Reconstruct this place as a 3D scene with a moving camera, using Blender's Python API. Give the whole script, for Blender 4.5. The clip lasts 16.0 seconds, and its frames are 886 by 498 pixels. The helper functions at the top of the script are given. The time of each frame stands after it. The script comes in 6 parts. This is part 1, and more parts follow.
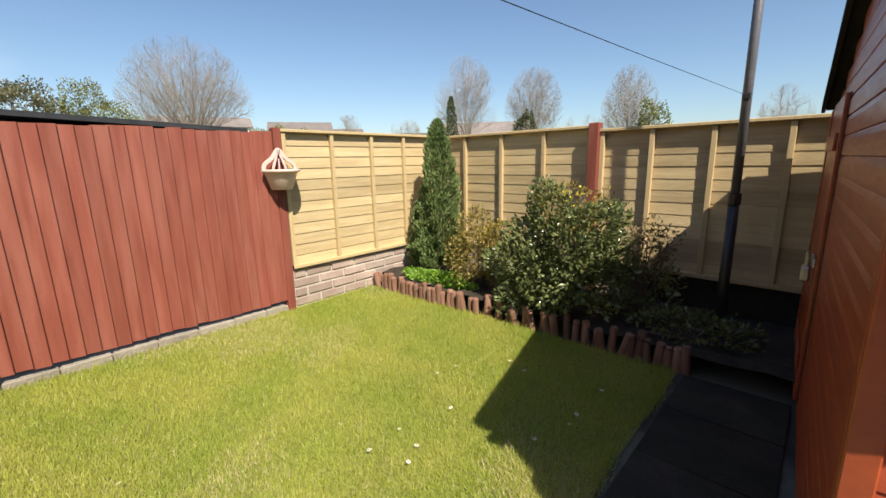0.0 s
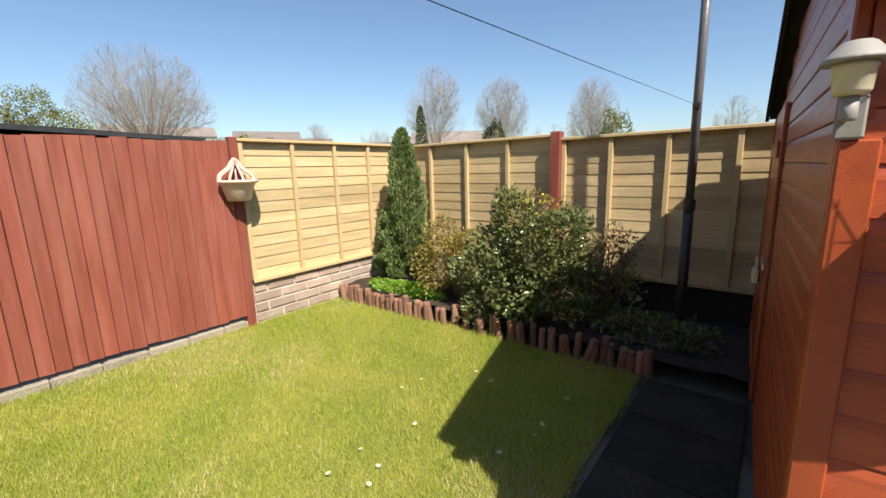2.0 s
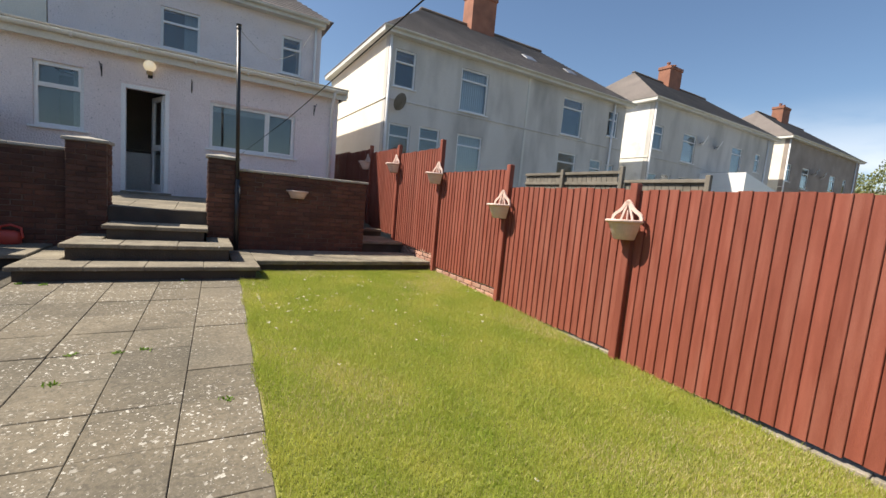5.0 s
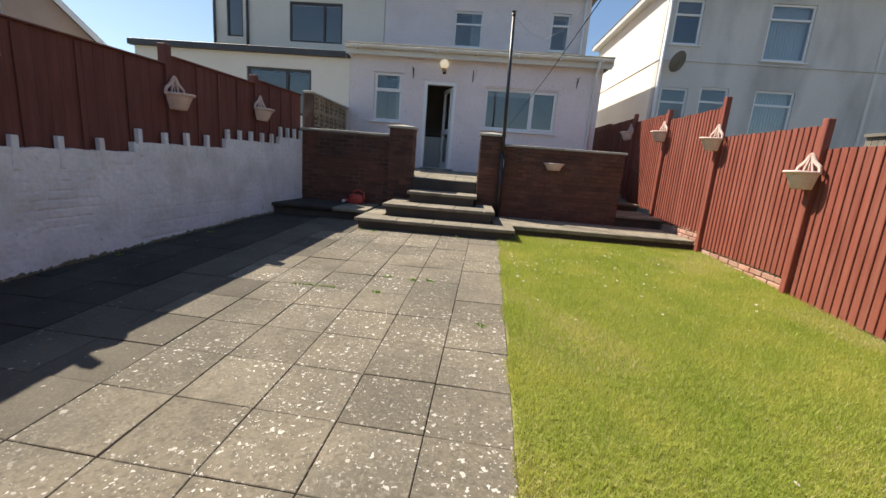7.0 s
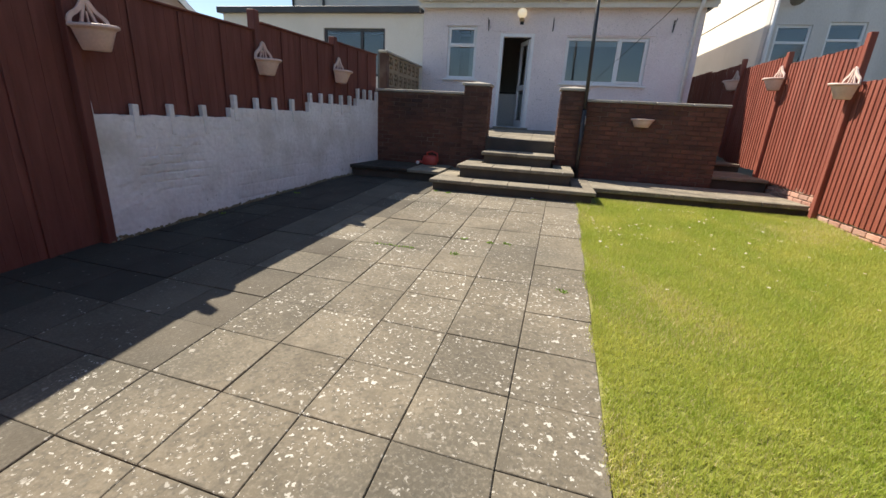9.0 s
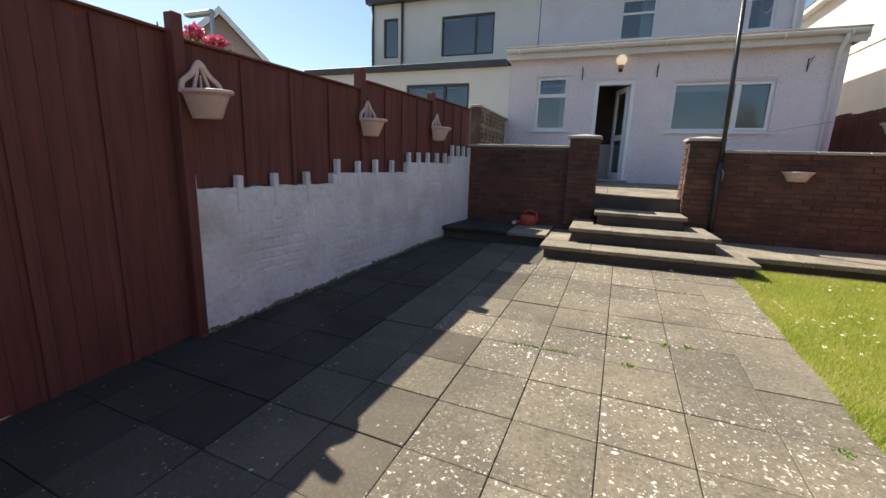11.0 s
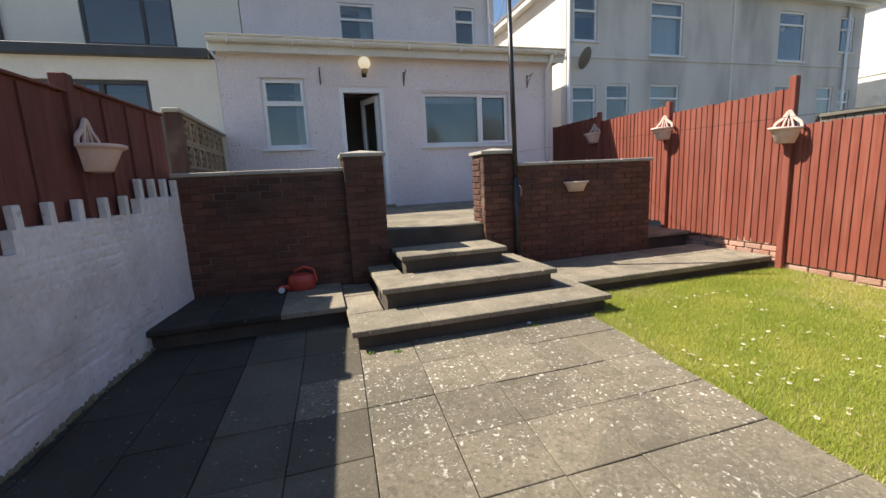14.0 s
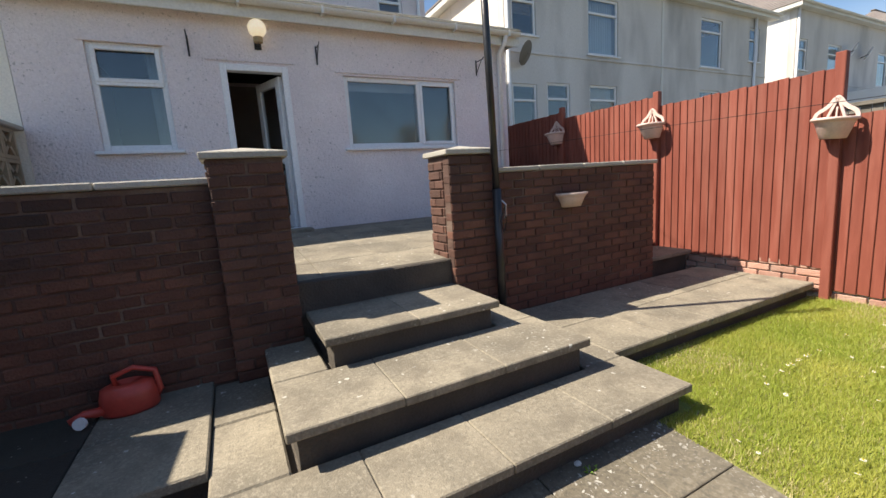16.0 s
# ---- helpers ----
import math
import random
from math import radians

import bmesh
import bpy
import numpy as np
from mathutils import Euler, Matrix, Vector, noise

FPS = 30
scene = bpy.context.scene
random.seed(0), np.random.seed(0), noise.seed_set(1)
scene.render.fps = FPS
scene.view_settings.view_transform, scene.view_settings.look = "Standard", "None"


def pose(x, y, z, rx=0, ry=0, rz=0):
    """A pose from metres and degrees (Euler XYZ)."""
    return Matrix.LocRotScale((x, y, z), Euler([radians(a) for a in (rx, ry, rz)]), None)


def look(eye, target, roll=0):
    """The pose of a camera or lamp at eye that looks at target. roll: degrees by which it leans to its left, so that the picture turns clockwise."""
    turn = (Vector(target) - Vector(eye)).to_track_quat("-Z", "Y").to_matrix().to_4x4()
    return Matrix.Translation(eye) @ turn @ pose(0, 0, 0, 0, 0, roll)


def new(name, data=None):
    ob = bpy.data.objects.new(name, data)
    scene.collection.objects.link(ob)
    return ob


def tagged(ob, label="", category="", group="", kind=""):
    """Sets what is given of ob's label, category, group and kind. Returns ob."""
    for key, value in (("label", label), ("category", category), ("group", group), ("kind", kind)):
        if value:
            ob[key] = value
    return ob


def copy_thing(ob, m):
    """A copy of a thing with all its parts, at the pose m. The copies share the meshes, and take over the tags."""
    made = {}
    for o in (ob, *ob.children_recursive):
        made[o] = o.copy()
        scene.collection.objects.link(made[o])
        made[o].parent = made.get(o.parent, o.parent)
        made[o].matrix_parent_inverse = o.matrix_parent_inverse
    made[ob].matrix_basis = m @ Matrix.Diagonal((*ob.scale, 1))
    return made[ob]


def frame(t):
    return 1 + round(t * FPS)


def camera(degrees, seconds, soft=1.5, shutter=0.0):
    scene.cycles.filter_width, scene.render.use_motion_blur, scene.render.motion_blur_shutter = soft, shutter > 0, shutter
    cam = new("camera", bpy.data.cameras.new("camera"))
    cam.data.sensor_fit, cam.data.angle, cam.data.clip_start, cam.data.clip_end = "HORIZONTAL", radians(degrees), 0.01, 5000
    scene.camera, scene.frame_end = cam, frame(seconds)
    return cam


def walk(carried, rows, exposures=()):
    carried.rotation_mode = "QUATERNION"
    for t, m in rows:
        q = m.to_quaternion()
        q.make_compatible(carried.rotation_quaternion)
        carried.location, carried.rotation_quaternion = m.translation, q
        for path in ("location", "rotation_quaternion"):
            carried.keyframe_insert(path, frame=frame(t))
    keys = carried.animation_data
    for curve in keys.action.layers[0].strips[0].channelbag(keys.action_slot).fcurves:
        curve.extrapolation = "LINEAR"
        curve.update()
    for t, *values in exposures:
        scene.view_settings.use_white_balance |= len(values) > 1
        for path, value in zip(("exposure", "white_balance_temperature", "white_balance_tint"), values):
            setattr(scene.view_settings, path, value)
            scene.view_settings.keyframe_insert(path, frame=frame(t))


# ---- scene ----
cam = camera(94.4, 16.0)
PATH = [
    (0, (1.478, 0.392, 1.409), (0.148, 1.825, 0.991), -1.2),
    (0.5, (1.441, 0.339, 1.414), (0.363, 1.957, 0.948), -1.8),
    (1, (1.449, 0.343, 1.411), (0.523, 2.052, 0.942), -2.1),
    (1.5, (1.474, 0.405, 1.413), (0.522, 2.113, 0.991), -2.4),
    (2, (1.498, 0.474, 1.409), (0.263, 2.0, 1.028), -1.6),
    (2.5, (1.445, 0.573, 1.402), (-0.128, 1.759, 1.054), -0.6),
    (3, (1.263, 0.684, 1.425), (-0.612, 1.328, 1.163), 0.6),
    (3.2, (1.173, 0.686, 1.427), (-0.773, 1.065, 1.165), 0.8),
    (3.5, (1.203, 0.738, 1.445), (-0.781, 0.668, 1.206), 1.8),
    (4, (1.174, 0.729, 1.423), (-0.65, -0.054, 1.182), 3.5),
    (4.5, (1.169, 0.622, 1.436), (-0.287, -0.729, 1.199), 4.8),
    (5, (1.185, 0.612, 1.436), (0.169, -1.097, 1.223), 5.1),
    (5.2, (1.192, 0.638, 1.432), (0.369, -1.172, 1.21), 5.2),
    (7.3, (1.178, 0.884, 1.309), (1.331, -1.058, 0.857), 4.4),
    (7.5, (1.178, 0.895, 1.308), (1.344, -1.039, 0.825), 4.4),
    (8, (1.183, 0.908, 1.29), (1.402, -1.006, 0.752), 3.9),
    (8.5, (1.199, 0.914, 1.279), (1.472, -0.977, 0.688), 3.6),
    (9, (1.288, 0.85, 1.307), (1.707, -1.008, 0.696), 3.2),
    (9.5, (1.559, 0.69, 1.375), (2.156, -1.141, 0.834), 3.0),
    (9.7, (1.665, 0.639, 1.388), (2.331, -1.182, 0.898), 2.6),
    (11.8, (2.651, -0.218, 1.483), (3.297, -2.072, 1.106), 0.8),
    (12, (2.751, -0.338, 1.515), (3.24, -2.24, 1.137), 0.4),
    (12.5, (2.924, -0.719, 1.501), (3.121, -2.666, 1.09), -0.6),
    (13, (3.022, -1.133, 1.506), (2.861, -3.091, 1.129), -1.8),
    (13.5, (3.069, -1.576, 1.55), (2.616, -3.49, 1.185), -2.6),
    (14, (3.073, -2.036, 1.558), (2.52, -3.93, 1.227), -2.9),
    (14.5, (3.015, -2.483, 1.536), (2.287, -4.32, 1.225), -3.7),
    (15, (2.916, -2.937, 1.585), (2.105, -4.743, 1.297), -3.8),
    (15.5, (2.84, -3.399, 1.63), (1.98, -5.177, 1.314), -4.0),
    (16, (2.69, -3.893, 1.621), (1.796, -5.654, 1.307), -3.9),
]
walk(cam, [(t, look(eye, target, roll)) for t, eye, target, roll in PATH], exposures=((0, 0.70), (2.5, 0.85), (4, 0.60), (5, 0.65), (7.5, 0.75), (9.5, 0.85), (12, 0.90), (14.5, 0.86), (16, 0.90)))

# == body ==
# ---------------------------------------------------------------- light
SUN = Vector((1.72, -0.77, 2.25)).normalized()
world = bpy.data.worlds.new("sky")
scene.world = world
world.use_nodes = True
wn = world.node_tree.nodes
sky = wn.new("ShaderNodeTexSky")
sky.sky_type, sky.sun_disc = "NISHITA", False
sky.sun_elevation = math.asin(SUN.z)
sky.sun_rotation = math.atan2(SUN.x, SUN.y)
sky.air_density, sky.dust_density, sky.ozone_density = 1.0, 0.8, 3.2
# a thin bank of cloud low in the west
wl = world.node_tree.links.new
wco = wn.new("ShaderNodeTexCoord")
wmap = wn.new("ShaderNodeMapping")
wmap.inputs["Scale"].default_value = (3.0, 3.0, 9.0)
wl(wco.outputs["Generated"], wmap.inputs["Vector"])
wnz = wn.new("ShaderNodeTexNoise")
wnz.inputs["Scale"].default_value, wnz.inputs["Detail"].default_value = 1.6, 6.0
wl(wmap.outputs[0], wnz.inputs["Vector"])


def sky_range(value, a, z, steps="SMOOTHSTEP"):
    r = wn.new("ShaderNodeMapRange")
    r.interpolation_type = steps
    r.inputs["From Min"].default_value, r.inputs["From Max"].default_value = a, z
    wl(value, r.inputs["Value"])
    return r.outputs[0]


def sky_times(a, c):
    k = wn.new("ShaderNodeMath")
    k.operation = "MULTIPLY"
    for sock, val in zip(k.inputs, (a, c)):
        if isinstance(val, float):
            sock.default_value = val
        else:
            wl(val, sock)
    return k.outputs[0]


wdot = wn.new("ShaderNodeVectorMath")
wdot.operation = "DOT_PRODUCT"
wl(wco.outputs["Generated"], wdot.inputs[0])
wdot.inputs[1].default_value = Vector((-0.93, -0.37, 0.06)).normalized()
wsep = wn.new("ShaderNodeSeparateXYZ")
wl(wco.outputs["Generated"], wsep.inputs[0])
cloud = sky_times(sky_times(sky_range(wnz.outputs["Fac"], 0.36, 0.66), sky_range(wdot.outputs["Value"], 0.88, 0.97)), sky_range(wsep.outputs["Z"], 0.26, 0.08))
wmix = wn.new("ShaderNodeMix")
wmix.data_type = "RGBA"
wl(sky_times(cloud, 0.75), wmix.inputs[0])
wtint = wn.new("ShaderNodeMix")
wtint.data_type, wtint.blend_type = "RGBA", "MULTIPLY"
wtint.inputs[0].default_value = 1.0
wl(sky.outputs[0], wtint.inputs[6])
wtint.inputs[7].default_value = (1.0, 1.01, 1.0, 1)
wl(wtint.outputs[2], wmix.inputs[6])
wmix.inputs[7].default_value = (8.4, 8.6, 9.0, 1)
wl(wmix.outputs[2], wn["Background"].inputs[0])
wn["Background"].inputs[1].default_value = 0.089
sun = new("sun", bpy.data.lights.new("sun", "SUN"))
sun.data.energy, sun.data.angle, sun.data.color = 5.3, radians(0.55), (1.0, 0.90, 0.76)
sun.matrix_world = look((0, 0, 30), Vector((0, 0, 30)) - SUN)


# ---------------------------------------------------------------- materials
def mat(name, c1, c2, scale=4.0, rough=0.8, bump=0.2, fine=60.0, c3=None, c3_scale=1.2, c3_amount=0.5, vary=0.12,
        metal=0.0, spots=None, stretch=None, wave=None, coat=0.0, spec=0.5, grain=None):
    """A surface with two scales of colour, fine relief and a small difference from piece to piece."""
    m = bpy.data.materials.new(name)
    m.use_nodes = True
    nt = m.node_tree
    N, L = nt.nodes.new, nt.links.new
    b = nt.nodes["Principled BSDF"]
    geo = N("ShaderNodeNewGeometry")
    co = geo.outputs["Position"]
    if stretch:
        mp = N("ShaderNodeMapping")
        mp.inputs["Scale"].default_value = stretch
        L(co, mp.inputs["Vector"])
        co = mp.outputs[0]

    def tex(s, detail=4.0, vec=co):
        t = N("ShaderNodeTexNoise")
        t.inputs["Scale"].default_value, t.inputs["Detail"].default_value = s, detail
        L(vec, t.inputs["Vector"])
        return t.outputs["Fac"]

    def ramp(fac, a, z):
        r = N("ShaderNodeMapRange")
        r.inputs["From Min"].default_value, r.inputs["From Max"].default_value = a, z
        L(fac, r.inputs["Value"])
        return r.outputs[0]

    def mix(fac, a, c):
        x = N("ShaderNodeMix")
        x.data_type = "RGBA"
        for sock, val in ((x.inputs[0], fac), (x.inputs[6], a), (x.inputs[7], c)):
            if hasattr(val, "links"):
                L(val, sock)
            elif isinstance(val, float):
                sock.default_value = val
            else:
                sock.default_value = (*val, 1)
        return x.outputs[2]

    col = mix(ramp(tex(scale), 0.3, 0.7), c1, c2)
    if c3:
        f = N("ShaderNodeMath")
        f.operation = "MULTIPLY"
        L(ramp(tex(c3_scale, 6.0), 0.45, 0.72), f.inputs[0])
        f.inputs[1].default_value = c3_amount
        col = mix(f.outputs[0], col, c3)
    g = N("ShaderNodeMath")
    g.operation = "MULTIPLY"
    L(ramp(tex(fine, 3.0), 0.35, 0.75), g.inputs[0])
    g.inputs[1].default_value = 0.3
    col = mix(g.outputs[0], col, tuple(v * 0.55 for v in c1))
    if grain:
        for g_scale, g_col, g_amount in grain:
            k = N("ShaderNodeMath")
            k.operation = "MULTIPLY"
            L(ramp(tex(g_scale, 2.0), 0.50, 0.68), k.inputs[0])
            k.inputs[1].default_value = g_amount
            col = mix(k.outputs[0], col, g_col)
    if spots:
        for s_scale, s_min, s_col in spots:
            v = N("ShaderNodeTexVoronoi")
            v.inputs["Scale"].default_value = s_scale
            nz = N("ShaderNodeMixRGB")
            nz.blend_type = "ADD"
            nz.inputs[0].default_value = 0.05
            nn = N("ShaderNodeTexNoise")
            nn.inputs["Scale"].default_value = 40
            L(co, nn.inputs["Vector"])
            L(co, nz.inputs[1])
            L(nn.outputs["Color"], nz.inputs[2])
            L(nz.outputs[0], v.inputs["Vector"])
            a = ramp(v.outputs["Distance"], 0.30, 0.22)
            sep = N("ShaderNodeSeparateColor")
            L(v.outputs["Color"], sep.inputs[0])
            gate = ramp(sep.outputs[0], s_min, s_min + 0.05)
            patch = ramp(tex(1.3, 3.0), 0.38, 0.56)
            mm = N("ShaderNodeMath")
            mm.operation = "MULTIPLY"
            L(a, mm.inputs[0])
            L(gate, mm.inputs[1])
            m2 = N("ShaderNodeMath")
            m2.operation = "MULTIPLY"
            L(mm.outputs[0], m2.inputs[0])
            L(patch, m2.inputs[1])
            col = mix(m2.outputs[0], col, s_col)
    info = N("ShaderNodeObjectInfo")
    hsv = N("ShaderNodeHueSaturation")
    vr = N("ShaderNodeMapRange")
    vr.inputs["To Min"].default_value, vr.inputs["To Max"].default_value = 1 - vary, 1 + vary
    L(info.outputs["Random"], vr.inputs["Value"])
    L(vr.outputs[0], hsv.inputs["Value"])
    L(col, hsv.inputs["Color"])
    L(hsv.outputs[0], b.inputs["Base Color"])
    rr = N("ShaderNodeMapRange")
    rr.inputs["To Min"].default_value, rr.inputs["To Max"].default_value = max(rough - 0.12, 0.02), min(rough + 0.1, 1)
    L(tex(scale * 2.3), rr.inputs["Value"])
    L(rr.outputs[0], b.inputs["Roughness"])
    b.inputs["Metallic"].default_value = metal
    b.inputs["Specular IOR Level"].default_value = spec
    b.inputs["Coat Weight"].default_value = coat
    if bump:
        bp = N("ShaderNodeBump")
        bp.inputs["Strength"].default_value, bp.inputs["Distance"].default_value = bump, 0.02
        L(tex(fine * 0.7, 5.0), bp.inputs["Height"])
        L(bp.outputs[0], b.inputs["Normal"])
    return m


def leaf_mat(name, c1, c2, rough=0.5, through_light=0.35, patch=2.5, broad=0.4):
    m = bpy.data.materials.new(name)
    m.use_nodes = True
    nt = m.node_tree
    N, L = nt.nodes.new, nt.links.new
    b = nt.nodes["Principled BSDF"]
    geo = N("ShaderNodeNewGeometry")
    nz = N("ShaderNodeTexNoise")
    nz.inputs["Scale"].default_value, nz.inputs["Detail"].default_value = patch, 5
    L(geo.outputs["Position"], nz.inputs["Vector"])
    ad = N("ShaderNodeMath")
    ad.operation = "MULTIPLY_ADD"
    L(geo.outputs["Random Per Island"], ad.inputs[0])
    ad.inputs[1].default_value = 1.0 - broad
    mr = N("ShaderNodeMapRange")
    mr.inputs["From Min"].default_value, mr.inputs["From Max"].default_value = 0.3, 0.7
    mr.inputs["To Max"].default_value = broad
    L(nz.outputs["Fac"], mr.inputs["Value"])
    L(mr.outputs[0], ad.inputs[2])
    x = N("ShaderNodeMix")
    x.data_type = "RGBA"
    x.inputs[6].default_value, x.inputs[7].default_value = (*c1, 1), (*c2, 1)
    L(ad.outputs[0], x.inputs[0])
    L(x.outputs[2], b.inputs["Base Color"])
    b.inputs["Roughness"].default_value = rough
    tr = N("ShaderNodeBsdfTranslucent")
    L(x.outputs[2], tr.inputs["Color"])
    ms = N("ShaderNodeMixShader")
    ms.inputs[0].default_value = through_light
    out = nt.nodes["Material Output"]
    L(b.outputs[0], ms.inputs[1])
    L(tr.outputs[0], ms.inputs[2])
    L(ms.outputs[0], out.inputs["Surface"])
    return m


def glass_mat():
    m = bpy.data.materials.new("window_glass")
    m.use_nodes = True
    b = m.node_tree.nodes["Principled BSDF"]
    b.inputs["Base Color"].default_value = (0.75, 0.82, 0.85, 1)
    b.inputs["Roughness"].default_value = 0.01
    b.inputs["Transmission Weight"].default_value = 1.0
    b.inputs["IOR"].default_value = 1.75
    return m


# Side fence red, darker and browner than the other red panels.
REDSIDE = mat("dark_maroon_side_fence", (0.135, 0.048, 0.036), (0.18, 0.064, 0.048), 3, 0.7, 0.25, 90, (0.22, 0.09, 0.07), 1.5, 0.4, 0.08, stretch=(6, 6, 0.7), spec=0.3)
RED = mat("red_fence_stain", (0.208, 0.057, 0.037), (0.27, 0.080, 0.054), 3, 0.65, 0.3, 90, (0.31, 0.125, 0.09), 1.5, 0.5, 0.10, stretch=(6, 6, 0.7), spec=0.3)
SHED = mat("red_shed_stain", (0.36, 0.073, 0.030), (0.45, 0.105, 0.042), 4, 0.36, 0.10, 70, (0.20, 0.045, 0.025), 2.5, 0.5, 0.08, stretch=(0.6, 0.6, 6))
SHED_SIDE = mat("red_shed_door_stain", (0.34, 0.066, 0.022), (0.40, 0.088, 0.030), 4, 0.36, 0.08, 70, (0.22, 0.05, 0.025), 2.5, 0.5, 0.05, stretch=(6, 0.6, 6))
PINE = mat("new_pine", (0.46, 0.35, 0.185), (0.57, 0.45, 0.25), 5, 0.7, 0.2, 60, (0.35, 0.26, 0.13), 1.2, 0.6, 0.16, stretch=(0.8, 0.8, 9))
PINE_BATTEN = mat("pine_batten", (0.46, 0.345, 0.175), (0.56, 0.43, 0.23), 5, 0.7, 0.2, 60, None, vary=0.08, stretch=(9, 9, 0.8))
SLAB = mat("weathered_paving", (0.158, 0.134, 0.094), (0.220, 0.188, 0.134), 2.2, 0.9, 0.25, 140, (0.092, 0.084, 0.064), 0.9, 0.85, 0.16, grain=((55, (0.28, 0.25, 0.195), 0.4), (38, (0.075, 0.068, 0.052), 0.55), (9, (0.11, 0.096, 0.07), 0.5)),
           spots=((20, 0.80, (0.50, 0.48, 0.42)), (34, 0.66, (0.52, 0.50, 0.44)), (64, 0.74, (0.46, 0.44, 0.39))))
STEP = mat("weathered_step_slab", (0.215, 0.187, 0.138), (0.30, 0.262, 0.193), 2.2, 0.9, 0.3, 150, (0.095, 0.086, 0.068), 1.6, 0.85, 0.12, grain=((60, (0.40, 0.36, 0.28), 0.34), (42, (0.10, 0.088, 0.066), 0.34), (5, (0.14, 0.12, 0.09), 0.6)),
           spots=((22, 0.86, (0.5, 0.48, 0.42)),))
# Shade under the treads is put into this dark riser colour.
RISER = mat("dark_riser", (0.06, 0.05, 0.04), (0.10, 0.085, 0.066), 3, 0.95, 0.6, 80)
JOINT = mat("dirt_joint", (0.045, 0.04, 0.03), (0.08, 0.07, 0.05), 6, 1.0, 0.5, 80, (0.30, 0.27, 0.20), 1.8, 0.7)
BRICK = mat("dark_red_brick", (0.112, 0.047, 0.031), (0.168, 0.072, 0.045), 6, 0.9, 0.5, 90, (0.050, 0.034, 0.028), 1.1, 0.9, 0.26)
MORTAR = mat("old_mortar", (0.085, 0.046, 0.034), (0.125, 0.068, 0.050), 5, 0.95, 0.5, 90, (0.26, 0.20, 0.15), 3.4, 0.6)
PLINTH = mat("pale_pink_brick", (0.34, 0.25, 0.21), (0.44, 0.34, 0.29), 5, 0.9, 0.5, 90, (0.54, 0.47, 0.40), 3.0, 0.5, 0.20)
PLINTH_RED = mat("salmon_brick", (0.40, 0.20, 0.14), (0.48, 0.27, 0.20), 5, 0.9, 0.5, 90, (0.50, 0.40, 0.33), 3.0, 0.5, 0.18)
PLINTH_MORTAR = mat("pale_mortar", (0.52, 0.48, 0.41), (0.62, 0.58, 0.50), 5, 0.95, 0.5, 90)
COPING = mat("coping_concrete", (0.36, 0.34, 0.29), (0.46, 0.43, 0.37), 4, 0.9, 0.4, 90, (0.25, 0.23, 0.19), 2, 0.5)
WHITEWALL = mat("white_painted_wall", (0.74, 0.74, 0.73), (0.82, 0.82, 0.80), 2.5, 0.75, 0.5, 25, (0.50, 0.49, 0.43), 1.9, 0.75, 0.03, spots=((13, 0.95, (0.38, 0.36, 0.31)), (26, 0.95, (0.34, 0.32, 0.28))))
RENDER = mat("pebbledash_render", (0.83, 0.745, 0.74), (0.89, 0.815, 0.81), 1.5, 0.9, 1.0, 55, (0.60, 0.55, 0.55), 0.8, 0.4, 0.03, spots=((21, 0.80, (0.50, 0.46, 0.455)), (43, 0.78, (0.44, 0.40, 0.40))))
CREAM = mat("cream_render", (0.84, 0.79, 0.69), (0.89, 0.84, 0.74), 1.2, 0.85, 0.4, 60, (0.66, 0.60, 0.48), 0.7, 0.4, 0.05)
GREYREND = mat("grey_render", (0.585, 0.56, 0.525), (0.665, 0.64, 0.605), 0.9, 0.9, 0.4, 50, (0.31, 0.30, 0.285), 1.1, 0.75, 0.06, stretch=(1.0, 1.0, 0.32))
WHITE = mat("white_plastic", (0.80, 0.80, 0.80), (0.84, 0.84, 0.83), 3, 0.35, 0.05, 40, None, vary=0.03)
FASCIA = mat("white_fascia_paint", (0.66, 0.65, 0.60), (0.74, 0.73, 0.68), 3, 0.55, 0.1, 40, (0.5, 0.49, 0.43), 1.5, 0.5, 0.04)
DARKFRAME = mat("dark_frame", (0.05, 0.05, 0.055), (0.08, 0.08, 0.08), 3, 0.5, 0.05, 40)
TILE = mat("grey_roof_tile", (0.17, 0.148, 0.138), (0.24, 0.208, 0.19), 1.4, 0.9, 0.4, 25, (0.12, 0.11, 0.10), 0.7, 0.5, 0.15)
TILEBROWN = mat("brown_roof_tile", (0.15, 0.12, 0.10), (0.20, 0.165, 0.14), 1.4, 0.9, 0.4, 25, None, vary=0.15)
CHIMNEY = mat("orange_chimney_brick", (0.26, 0.115, 0.075), (0.34, 0.155, 0.10), 3, 0.9, 0.4, 30, (0.14, 0.075, 0.055), 2, 0.5)
BLACK = mat("black_paint", (0.015, 0.015, 0.017), (0.03, 0.03, 0.03), 6, 0.35, 0.1, 60, (0.06, 0.05, 0.04), 4, 0.4)
FELT = mat("dark_roof_felt", (0.028, 0.030, 0.034), (0.045, 0.048, 0.053), 5, 0.95, 0.3, 150, spec=0.08)
GREYWOOD = mat("grey_weathered_wood", (0.14, 0.125, 0.10), (0.20, 0.18, 0.15), 4, 0.9, 0.4, 60)
POT = mat("pale_terracotta_plastic", (0.68, 0.50, 0.43), (0.76, 0.60, 0.53), 4, 0.5, 0.1, 50, (0.52, 0.38, 0.29), 5, 0.4, 0.05)
BIGPOT = mat("ochre_terracotta_pot", (0.38, 0.255, 0.11), (0.46, 0.32, 0.155), 4, 0.6, 0.15, 60, (0.34, 0.22, 0.09), 5, 0.4, 0.05)
